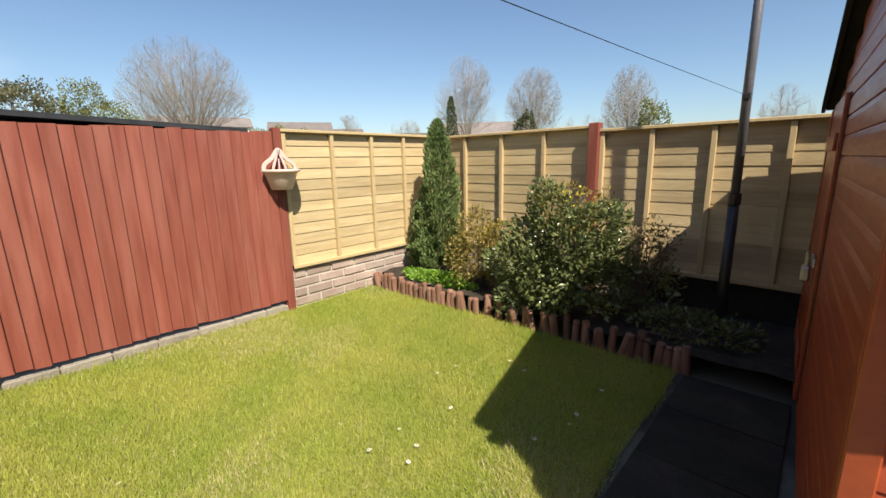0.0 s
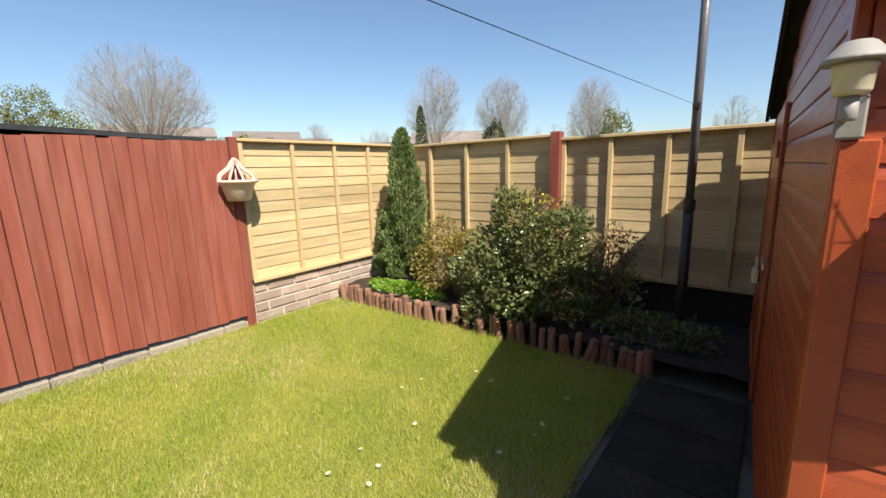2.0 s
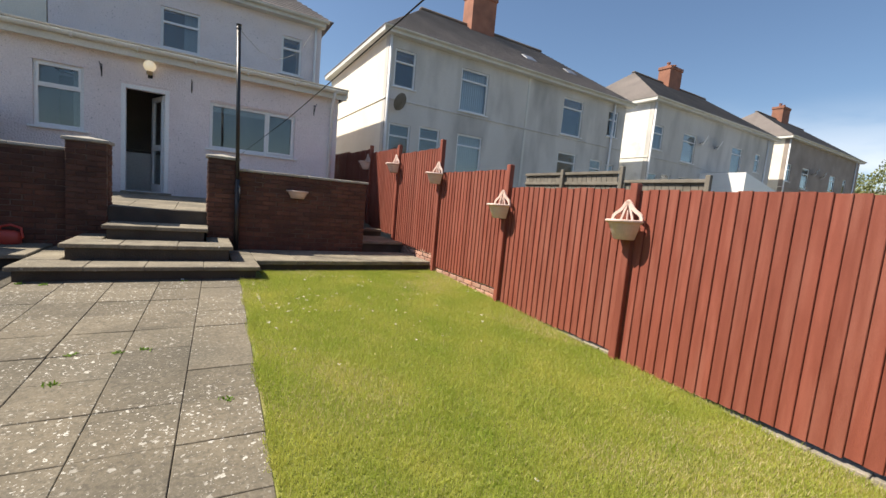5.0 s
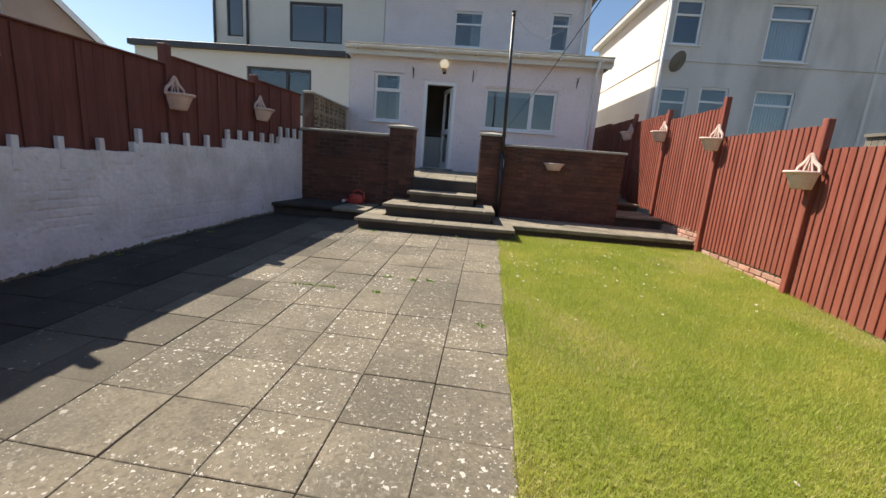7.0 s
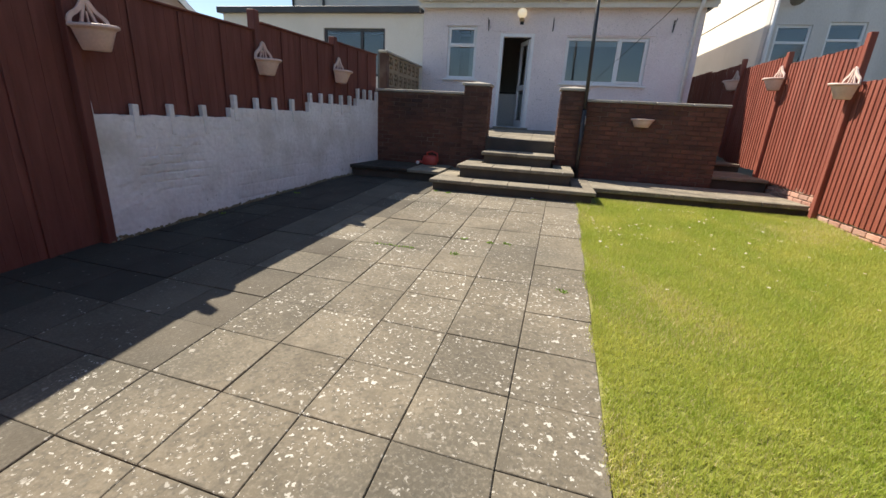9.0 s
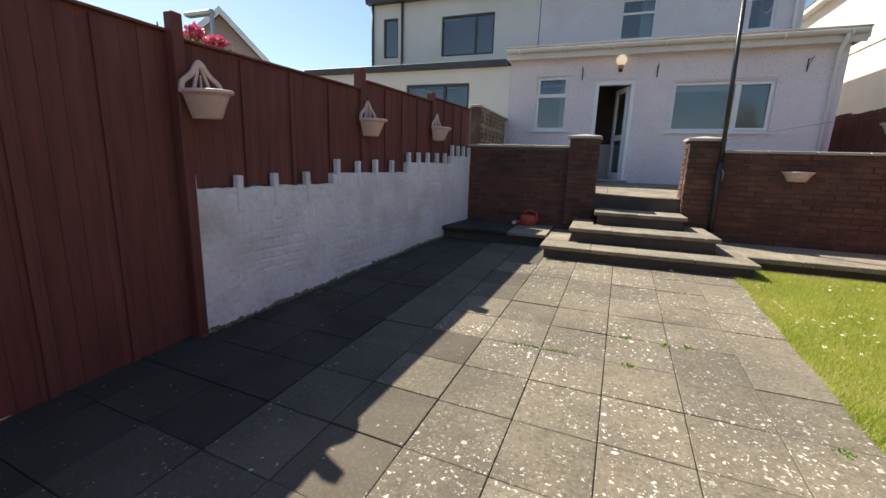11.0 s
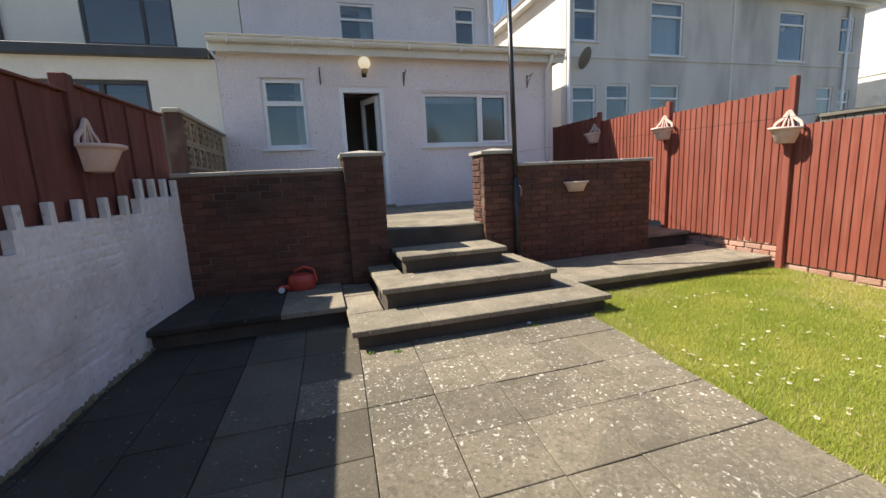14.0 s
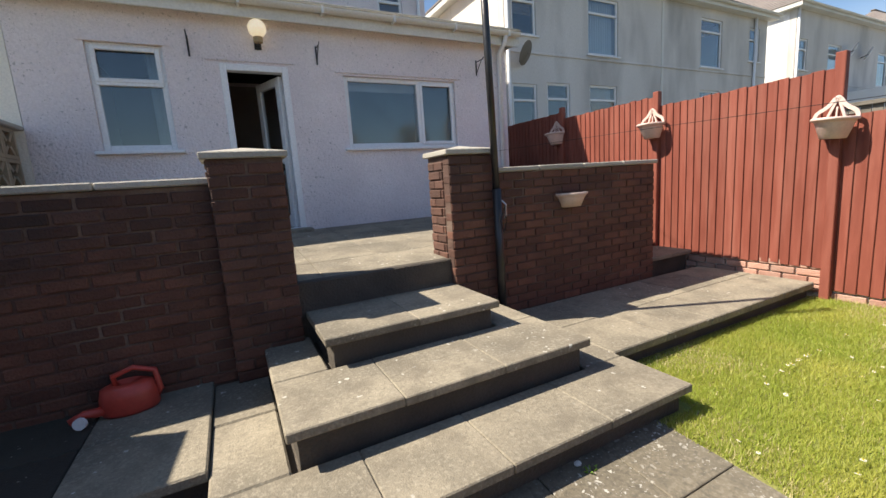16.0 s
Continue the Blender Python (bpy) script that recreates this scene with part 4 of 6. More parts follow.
# globe lamp on the wall
OPAL = mat("lit_opal_glass", (0.80, 0.74, 0.60), (0.84, 0.78, 0.65), 3, 0.15, 0, vary=0.0)
OPAL.node_tree.nodes["Principled BSDF"].inputs["Emission Color"].default_value = (1.0, 0.80, 0.50, 1)
OPAL.node_tree.nodes["Principled BSDF"].inputs["Emission Strength"].default_value = 0.28
lamp = thing("wall_lamp", "white glass globe lamp on the pebbledashed wall", "lamp", (2.12, YE, 3.5))
bm = bmesh.new()
bmesh.ops.create_uvsphere(bm, u_segments=20, v_segments=14, radius=0.105, matrix=Matrix.Translation((2.12, YE + 0.15, 3.60)))
part("globe", bm, OPAL, lamp, smooth=True)
part("holder", lathe(bmesh.new(), [(0.0, 0), (0.05, 0), (0.055, 0.06), (0.0, 0.06)], 14, centre=(2.12, YE + 0.15, 3.44)), BIGPOT, lamp)
part("arm", tube(bmesh.new(), [(2.12, YE, 3.45), (2.12, YE + 0.15, 3.45)], 0.012), BLACK, lamp)
part("plate", boxed(2.08, 2.16, YE, YE + 0.02, 3.40, 3.52, 0.005), BLACK, lamp)
for x in (2.87, 1.42, -1.05):
    b = thing("hanging_bracket", "black iron hanging-basket bracket on the wall", "bracket", (x, YE, 3.3), "basket brackets")
    part("back_bar", boxed(x - 0.01, x + 0.01, YE, YE + 0.012, 3.27, 3.50, 0.002), BLACK, b)
    part("arm", tube(bmesh.new(), [(x, YE + 0.01, 3.47), (x, YE + 0.20, 3.47), (x, YE + 0.225, 3.49)], 0.007, 6), BLACK, b)
    part("brace", tube(bmesh.new(), [(x, YE + 0.01, 3.29), (x, YE + 0.06, 3.36), (x, YE + 0.17, 3.465)], 0.006, 6), BLACK, b)
# upper storey
UP = [(1.33, 2.22, 4.88, 5.92), (-1.32, -0.74, 4.92, 6.00)]
part("wall", wall_cells(bmesh.new(), -1.88, 4.40, 3.70, 6.62, YU - 0.25, YU, UP), RENDER, house)
part("wall", boxed(-1.88, -1.63, YU - 7.0, YU - 0.25, 0.3, 6.62), RENDER, house)
part("wall", boxed(-1.60, 4.36, YU - 2.6, YU - 2.5, 3.7, 6.6), INNER, house)
window(house, 1.33, 2.22, 4.88, 5.92, YU, transom=5.55, curtain=(1.4, 1.7))
window(house, -1.32, -0.74, 4.92, 6.00, YU, transom=5.65)
part("roof", hip_roof(-1.85, 9.9, YU, YU - 7.2, 6.62, 9.3, 2.8, 24), TILE, house)
part("fascia", boxed(-1.95, 4.40, YU + 0.005, YU + 0.26, 6.45, 6.615), FASCIA, house)
gutter(house, -2.02, 4.40, YU + 0.32, 6.60)
downpipe(house, [(-1.70, YU + 0.05, 6.5), (-1.70, YU + 0.05, 3.9)])
dish = part("satellite_dish", lathe(bmesh.new(), [(0.0, 0), (0.12, 0.01), (0.22, 0.04), (0.225, 0.045), (0.215, 0.05), (0.0, 0.02)], 18), GREYWOOD, house, local=True)
dish.matrix_basis = where(house).inverted() @ pose(0.10, -12.6, 4.05, 60, 20, 0)

# the cream half next door
cream = thing("neighbour_house", "cream rendered house with dark window frames", "house", (7.2, -11.5, 1.0))
part("wall", wall_cells(bmesh.new(), 4.445, 10.0, 0.3, 3.62, YE - 0.25, YE, [(5.42, 7.08, 2.2, 3.30)]), CREAM, cream)
part("wall", boxed(4.445, 10.0, YE - 2.6, YE - 2.5, 0.3, 3.6), INNER, cream)
part("fascia", boxed(4.525, 10.1, YE - 0.02, YE + 0.12, 3.62, 3.76, 0.005), DARKFRAME, cream)
part("flat_roof", boxed(4.52, 10.1, YU, YE - 0.02, 3.63, 3.74), FELT, cream)
window(cream, 5.42, 7.08, 2.2, 3.30, YE, DARKFRAME, mullions=(6.05,), sill=False)
UPC = [(9.02, 9.56, 4.80, 6.02), (5.76, 7.48, 4.75, 5.93)]
part("wall", wall_cells(bmesh.new(), 4.42, 10.0, 3.7, 6.62, YU - 0.25, YU + 0.004, UPC), CREAM, cream)
part("wall", boxed(9.76, 10.0, YU - 7.0, YU - 0.25, 0.3, 6.62), CREAM, cream)
part("wall", boxed(9.77, 9.99, YU, YE - 0.25, 0.3, 3.62), CREAM, cream)
part("wall", boxed(4.5, 9.7, YU - 2.6, YU - 2.5, 3.7, 6.6), INNER, cream)
window(cream, 9.02, 9.56, 4.80, 6.02, YU, DARKFRAME, sill=False)
window(cream, 5.76, 7.48, 4.75, 5.93, YU, DARKFRAME, mullions=(6.35,), sill=False)
part("fascia", boxed(4.42, 10.1, YU + 0.01, YU + 0.26, 6.45, 6.615), DARKFRAME, cream)
downpipe(cream, [(8.85, YU + 0.05, 6.5), (8.85, YU + 0.05, 3.8)], 0.04, DARKFRAME)
downpipe(cream, [(9.95, YU + 0.05, 6.5), (9.95, YU + 0.05, 3.8)], 0.04, DARKFRAME)


# pairs of houses down the street
def street_pair(x1, y, zb, rich, width=12.4, ze=6.95, shade=GREYREND, dishes=True, end=CREAM):
    """A pair of semi-detached houses; its near end wall stands at x1, and it runs towards -x."""
    h = thing("street_house", "pair of grey rendered two-storey houses with white windows", "house", (x1 - width / 2, y - 3, zb), "houses along the street")
    x0 = x1 - width
    ops = [(x1 - 1.05, x1 - 0.25, 5.33, 6.58), (x1 - 4.20, x1 - 2.95, 5.02, 6.58), (x1 - 9.55, x1 - 8.3, 5.02, 6.62), (x1 - 12.0, x1 - 11.3, 5.4, 6.6),
           (x1 - 1.02, x1 - 0.20, 2.6, 4.10), (x1 - 2.22, x1 - 1.38, 2.2, 4.17), (x1 - 4.15, x1 - 3.0, 2.7, 4.18), (x1 - 9.45, x1 - 8.3, 2.7, 4.25), (x1 - 11.2, x1 - 10.4, 2.2, 4.2), (x1 - 12.1, x1 - 11.5, 2.7, 4.1)]
    # Fronts are greyer than the end walls, with shade put into their render.
    part("wall", wall_cells(bmesh.new(), x0, x1, zb, ze - 0.02, y - 0.25, y, ops), shade, h)
    part("end_wall", boxed(x1 - 0.25, x1, y - 7.2, y - 0.252, zb, ze - 0.02), end, h)
    part("end_wall", boxed(x0, x0 + 0.25, y - 7.2, y - 0.252, zb, ze - 0.02), CREAM, h)
    part("wall", boxed(x0, x1, y - 2.7, y - 2.6, zb, ze - 0.1), INNER, h)
    part("floor", boxed(x0 + 0.25, x1 - 0.25, y - 2.6, y - 0.25, 4.5, 4.6), INNER, h)
    part("party_line", boxed(x1 - width / 2 - 0.05, x1 - width / 2 + 0.05, y, y + 0.02, zb, ze - 0.1), FASCIA, h) if rich else None
    part("string_course", boxed(x0, x1 + 0.02, y + 0.001, y + 0.035, 4.86, 4.92, 0.01), shade, h)
    part("string_course", boxed(x1 + 0.001, x1 + 0.03, y - 7.2, y, 4.86, 4.92, 0.01), CREAM, h)
    for i, (a, b, c, d) in enumerate(ops):
        tall = d - c
        window(h, a, b, c, d, y, transom=d - 0.42 if tall > 1 else None, curtain=(a + 0.05, b - 0.05) if i in (1, 6) else False)
    # hipped roof
    yr, zr, hip, e = y - 3.6, ze + 2.7, 2.8, 0.3
    part("roof", hip_roof(x0, x1, y, y - 7.2, ze, zr, hip, 26, e), TILE, h)
    part("ridge", boxed(x0 + hip - 0.1, x1 - hip + 0.1, yr - 0.12, yr + 0.12, zr - 0.02, zr + 0.08, 0.03), TILEBROWN, h)
    part("fascia", boxed(x0 - 0.28, x1 + 0.28, y + 0.002, y + 0.28, ze - 0.16, ze - 0.004), FASCIA, h)
    part("fascia", boxed(x1 + 0.002, x1 + 0.28, y - 7.4, y, ze - 0.16, ze - 0.004), FASCIA, h)
    gutter(h, x0 - 0.3, x1 + 0.3, y + 0.34, ze)
    downpipe(h, [(x1 - 0.06, y + 0.06, ze - 0.1), (x1 - 0.06, y + 0.06, zb)], 0.05)
    downpipe(h, [(x0 + 0.9, y + 0.06, ze - 0.1), (x0 + 0.9, y + 0.06, zb)], 0.05)
    chimney(h, x1 - width / 2 + 0.5, yr + 0.1, zr - 0.5, zr + (1.4 if rich else 1.05), 1.3, 0.8)
    for k in range(3):
        part("roof_light", boxed(x1 - 7.6 - 1.3 * k, x1 - 7.0 - 1.3 * k, y - 1.75, y - 1.2, ze + 1.22, ze + 1.30, 0.02, Matrix.Translation((0, y - 1.5, ze + 1.25)) @ pose(0, 0, 0, -35, 0, 0) @ Matrix.Translation((0, 1.5 - y, -ze - 1.25))), METAL, h) if rich and k != 1 else None
    if dishes:
        for dx, dz in (((-0.45, 4.75),) if rich else ((-4.6, 6.35), (-6.2, 6.3))):
            d = part("satellite_dish", lathe(bmesh.new(), [(0.0, 0), (0.15, 0.012), (0.30, 0.05), (0.305, 0.06), (0.29, 0.06), (0.0, 0.025)], 18), GREYWOOD if rich else WHITE, h, local=True)
            d.matrix_basis = where(h).inverted() @ pose(x1 + dx, y + 0.35, dz, 65, 0, 30)
            part("dish_arm", tube(bmesh.new(), [(x1 + dx, y, dz - 0.1), (x1 + dx, y + 0.35, dz)], 0.018, 6), BLACK, h)
    return h


BROWNREND = mat("brown_render", (0.30, 0.25, 0.215), (0.37, 0.31, 0.27), 0.9, 0.9, 0.4, 50, (0.2, 0.17, 0.15), 1.1, 0.6, 0.06)
street_pair(-4.10, -13.0, 0.3, True, 12.5, 7.1)
street_pair(-18.8, -13.0, 0.3, False, 13.6, 7.85, end=WHITEWALL)
street_pair(-34.6, -13.0, 0.3, False, 14.4, 8.45, BROWNREND)

# ---------------------------------------------------------------- shed
shed = thing("garden_shed", "red-stained timber garden shed with a felted pitched roof", "shed", (2.6, 2.85, -0.05))
SX, SY0, SY1, SX1 = 1.60, 1.50, 4.20, 3.70
part("frame", boxed(SX + 0.02, SX1 - 0.02, SY0 + 0.02, SY1 - 0.02, -0.03, 1.74), SHED, shed)
bm = bmesh.new()
prism(bm, [(SY0 + 0.02, 1.7), (SY1 - 0.02, 1.7), ((SY0 + SY1) / 2, 2.16)], (-SX1 + 0.02, -SX - 0.02), pose(0, 0, 0, 0, 0, 90))
for v in bm.verts:
    v.co = (abs(v.co.x), v.co.y, v.co.z)
part("gable", bm, SHED, shed)


def shiplap_mesh(length, h, material):
    bm = bmesh.new()
    prism(bm, [(0, 0), (0.019, 0), (0.021, 0.002), (0.021, h * 0.72), (0.0198, h * 0.79), (0.017, h * 0.93), (0.0155, h * 0.97), (0.015, h - 0.001), (0, h - 0.001)], (0, length))
    return mesh_of("board", bm, material)


HB = 0.0945
front_board = shiplap_mesh(SX1 - SX, HB, SHED)
side_board = shiplap_mesh(SY1 - SY0, HB, SHED_SIDE)
inv = where(shed).inverted()
for i in range(18):
    z = -0.02 + i * HB
    piece("board", front_board, shed, inv @ pose(SX, SY0 + 0.02, z, 0, 0, -90))
    piece("board", side_board, shed, inv @ pose(SX + 0.02, SY1, z, 0, 0, 180))
for i in range(4):
    a = i * HB
    t = min(1.0, (a + HB * 0.5) / 0.5)
    ln = (SY1 - SY0) * (1 - t)
    part("board", boxed(SX, SX + 0.02, (SY0 + SY1) / 2 - ln / 2, (SY0 + SY1) / 2 + ln / 2, 1.682 + a, 1.682 + a + HB - 0.006, 0.003), SHED_SIDE, shed) if ln > 0.1 else None
part("corner_trim", boxed(SX - 0.026, SX + 0.030, SY0 - 0.022, SY0 + 0.003, -0.04, 1.44, 0.004), SHED_SIDE, shed)
part("corner_trim", boxed(SX - 0.026, SX - 0.002, SY0 + 0.004, SY0 + 0.055, -0.04, 1.68, 0.004), SHED_SIDE, shed)
part("corner_trim", boxed(SX - 0.026, SX - 0.002, SY1 - 0.06, SY1, -0.04, 1.68, 0.004), SHED_SIDE, shed)
# Thin black strip drawn for the shade in the gap beside the door.
part("door_gap", boxed(SX - 0.004, SX - 0.001, 3.28, 3.31, 0.02, 1.7), BLACK, shed)
door = part("door", boxed(SX - 0.020, SX - 0.001, 3.315, 4.08, 0.02, 1.7, 0.004), SHED_SIDE, shed)
part("door_rail", boxed(SX - 0.034, SX - 0.021, 3.36, 4.04, 0.20, 0.29, 0.004), SHED_SIDE, door)
part("door_rail", boxed(SX - 0.034, SX - 0.021, 3.36, 4.04, 1.42, 1.51, 0.004), SHED_SIDE, door)
part("hasp", boxed(SX - 0.035, SX - 0.021, 3.33, 3.52, 0.80, 0.85, 0.004), METAL, shed)
part("padlock", tube(bmesh.new(), [(SX - 0.055, 3.38, 0.80), (SX - 0.055, 3.37, 0.87), (SX - 0.055, 3.43, 0.87), (SX - 0.055, 3.42, 0.80)], 0.009, 6), METAL, shed)
part("padlock_body", boxed(SX - 0.075, SX - 0.036, 3.36, 3.44, 0.71, 0.80, 0.010), METAL, shed)
YM = (SY0 + SY1) / 2
for s, ye in ((-1, SY0 - 0.085), (1, SY1 + 0.08)):
    bm = bmesh.new()
    v = [bm.verts.new(p) for p in ((SX - 0.055, ye, 1.69), (SX1 + 0.1, ye, 1.69), (SX1 + 0.1, YM, 2.20), (SX - 0.055, YM, 2.20), (SX - 0.055, ye, 1.735), (SX1 + 0.1, ye, 1.735), (SX1 + 0.1, YM, 2.245), (SX - 0.055, YM, 2.245))]
    for q in ((0, 1, 2, 3), (4, 5, 6, 7), (0, 1, 5, 4), (1, 2, 6, 5), (2, 3, 7, 6), (3, 0, 4, 7)):
        bm.faces.new([v[k] for k in q])
    part("roof_felt", bm, FELT, shed)
    bm = bmesh.new()
    v = [bm.verts.new(p) for x in (SX - 0.078, SX - 0.057) for p in ((x, ye, 1.675), (x, YM, 2.185), (x, YM, 2.25), (x, ye, 1.74))]
    for q in ((0, 1, 2, 3), (4, 5, 6, 7), (0, 1, 5, 4), (1, 2, 6, 5), (2, 3, 7, 6), (3, 0, 4, 7)):
        bm.faces.new([v[k] for k in q])
    part("barge_board", bm, FELT, shed)
part("eave_board", boxed(SX - 0.05, SX1 + 0.1, SY0 - 0.084, SY0 - 0.070, 1.668, 1.70, 0.003), FELT, shed)
shed.matrix_basis = Matrix.Translation((SX, SY0, 0)) @ pose(0, 0, 0, 0, 0, 2.6) @ Matrix.Translation((-SX, -SY0, 0)) @ shed.matrix_basis
# dry creeper stems caught under the eave
rr = random.Random(5)
stems = thing("dry_creeper", "dry brown creeper stems hanging under the shed eave", "plant", (1.8, 1.45, 1.6))
for i in range(16):
    x = rr.uniform(1.60, 2.3)
    pts = [(x, SY0 - 0.06, 1.66)]
    for k in range(6):
        x += rr.uniform(-0.03, 0.04)
        pts.append((x, SY0 - 0.03 - rr.uniform(0, 0.05), 1.66 - 0.012 * k * rr.uniform(0.3, 1.6)))
    part("stem", tube(bmesh.new(), pts, 0.0011, 4), BARK, stems)

lantern = thing("garden_light", "grey solar garden light fixed to the shed corner", "lamp", (1.585, SY0, 1.42))
c = (1.578, SY0 - 0.07, 0)
part("cap", lathe(bmesh.new(), [(0.0, 1.590), (0.018, 1.589), (0.023, 1.586), (0.040, 1.566), (0.044, 1.562), (0.044, 1.557), (0.0, 1.557)], 22, centre=c), GREYPLASTIC, lantern, smooth=True)
part("lens", lathe(bmesh.new(), [(0.0, 1.556), (0.029, 1.556), (0.029, 1.548), (0.027, 1.547), (0.025, 1.515), (0.021, 1.508), (0.0, 1.507)], 22, centre=c), LAMPGLASS, lantern, smooth=True)
part("stem", lathe(bmesh.new(), [(0.0, 1.506), (0.012, 1.506), (0.012, 1.472), (0.009, 1.468), (0.0, 1.468)], 16, centre=c), GREYPLASTIC, lantern, smooth=True)
part("bracket", boxed(1.570, 1.586, SY0 - 0.060, SY0 - 0.022, 1.472, 1.496, 0.004), GREYPLASTIC, lantern)
part("back_plate", boxed(1.566, 1.606, SY0 - 0.030, SY0 - 0.018, 1.44, 1.515, 0.004), GREYPLASTIC, lantern)

big = thing("wall_pot", "large ochre half-round wall pot with sprouting grass", "plant pot", (1.88, SY0, 1.15))
prof = [(0.11, 1.176), (0.132, 1.176), (0.140, 1.186), (0.166, 1.235), (0.180, 1.29), (0.184, 1.335), (0.196, 1.338), (0.198, 1.358), (0.180, 1.360), (0.174, 1.30)]
part("bowl", lathe(bmesh.new(), prof, 26, (180, 360), (1.88, SY0 - 0.004, 0)), BIGPOT, big, smooth=True)
part("base", lathe(bmesh.new(), [(0.0, 1.1765), (0.12, 1.1765)], 26, (180, 360), (1.88, SY0 - 0.004, 0)), BIGPOT, big)
part("soil", lathe(bmesh.new(), [(0.0, 1.335), (0.176, 1.330)], 20, (180, 360), (1.88, SY0 - 0.004, 0)), SOIL, big)
rg = np.random.default_rng(3)


def blades_mesh(name, pts, height, width, material, rng, lean=0.35):
    n = len(pts)
    a = rng.uniform(0, 2 * np.pi, n)
    h = height * rng.uniform(0.55, 1.25, n)
    side = np.stack([np.cos(a), np.sin(a), np.zeros(n)], 1) * (width * 0.5)
    b = rng.uniform(0, 2 * np.pi, n)
    k = rng.uniform(0, lean, n) * h
    tip = pts + np.stack([np.cos(b) * k, np.sin(b) * k, h], 1)
    v = np.stack([pts - side, pts + side, tip], 1).reshape(-1, 3)
    return arrays_mesh(name, v, np.arange(3 * n).reshape(-1, 3), material)


def planted(name, me, parent):
    ob = new(name, me)
    ob.parent = parent
    ob.matrix_basis = where(parent).inverted()
    return ob


n = 130
an, ra = rg.uniform(np.pi, 2 * np.pi, n), 0.16 * np.sqrt(rg.uniform(0, 1, n))
planted("grass_tuft", blades_mesh("grass_tuft", np.stack([1.86 + ra * np.cos(an), SY0 + ra * np.sin(an) - 0.005, np.full(n, 1.335)], 1), 0.13, 0.006, STRAW, rg, 0.5), big)
for i in range(7):
    x, y = 1.82 + rr.uniform(-0.1, 0.1), SY0 - 0.09 + rr.uniform(-0.05, 0.04)
    part("stalk", tube(bmesh.new(), [(x, y, 1.33), (x + rr.uniform(-0.03, 0.03), y, 1.45), (x + rr.uniform(-0.05, 0.06), y, 1.57 + rr.uniform(-0.05, 0.05))], [0.0012, 0.001, 0.0008], 4), DRYSTALK, big)

# ---------------------------------------------------------------- fence planters
pl = thing("wall_planter", "pale terracotta plastic half-bowl planter with a fan-shaped back", "planter", (0, 0, 0), "fence planters")
prof = [(0.060, -0.085), (0.088, -0.085), (0.096, -0.078), (0.140, 0.055), (0.148, 0.072), (0.164, 0.076), (0.170, 0.082), (0.170, 0.098), (0.162, 0.103), (0.148, 0.100), (0.138, 0.06), (0.11, 0.0)]
bm = lathe(bmesh.new(), prof, 22, (-90, 90))
bmesh.ops.scale(bm, vec=(1.40, 1.0, 1.0), verts=bm.verts[:])
part("bowl", bm, POT, pl, local=True, smooth=True)
part("base", lathe(bmesh.new(), [(0.0, -0.084), (0.086, -0.084)], 22, (-90, 90)), POT, pl, local=True)
part("back_plate", boxed(0.0, 0.010, -0.13, 0.13, 0.02, 0.095, 0.003), POT, pl, local=True)
part("soil", lathe(bmesh.new(), [(0.0, 0.055), (0.132, 0.05)], 18, (-90, 90)), SOIL, pl, local=True)


def strap(bm, pts, w=0.018, d=0.014):
    """A flat strip in the yz plane along pts of (y, z)."""
    rows = []
    for i, (y, z) in enumerate(pts):
        a, b = pts[max(i - 1, 0)], pts[min(i + 1, len(pts) - 1)]
        t = Vector((b[0] - a[0], b[1] - a[1])).normalized()
        nx, nz = -t.y * w / 2, t.x * w / 2
        rows.append([bm.verts.new(p) for p in ((0.002, y + nx, z + nz), (0.002 + d, y + nx, z + nz), (0.002 + d, y - nx, z - nz), (0.002, y - nx, z - nz))])
    for u, w2 in zip(rows, rows[1:]):
        for k in range(4):
            bm.faces.new((u[k], u[(k + 1) % 4], w2[(k + 1) % 4], w2[k]))
    bm.faces.new(rows[0])
    bm.faces.new(rows[-1][::-1])
    return bm


for s in (-1, 1):
    part("fan_arm", strap(bmesh.new(), [(s * 0.150, 0.080), (s * 0.153, 0.115), (s * 0.143, 0.145), (s * 0.118, 0.168), (s * 0.088, 0.186), (s * 0.060, 0.210), (s * 0.040, 0.238), (s * 0.024, 0.262), (s * 0.006, 0.278)], 0.032, 0.018), POT, pl, local=True)
    part("fan_rib", strap(bmesh.new(), [(s * 0.066, 0.080), (s * 0.056, 0.125), (s * 0.040, 0.170), (s * 0.024, 0.215), (s * 0.010, 0.262)], 0.021, 0.014), POT, pl, local=True)
part("fan_rib", strap(bmesh.new(), [(0, 0.080), (0, 0.150), (0, 0.200)], 0.012, 0.010), POT, pl, local=True)
bm = lathe(bmesh.new(), [(0.0, 0.0), (0.026, 0.0), (0.026, 0.012), (0.020, 0.018), (0.0, 0.018)], 16)
part("fan_tip", bm, POT, pl, local=True, smooth=False).matrix_basis = pose(0.002, 0, 0.272, 0, 90, 0)
spots = [(2.24, 1.265), (0.15, 1.355), (-1.89, 1.345), (-3.81, 1.41), (-5.67, 1.87), (-7.50, 2.10), (-9.25, 2.22)]
pl.matrix_basis = pose(XF + 0.082, *spots[0])
for i, (y, z) in enumerate(spots[1:]):
    copy_thing(pl, pose(XF + 0.082, y, z, rr.uniform(-3, 3), 0, 0))
for y, z in ((-2.02, 1.75), (-3.99, 1.77), (-5.62, 1.82)):
    copy_thing(pl, pose(side_x(y) + (-0.045 if y > -3 else 0.03), y, z, rr.uniform(-3, 3), 0, 180))
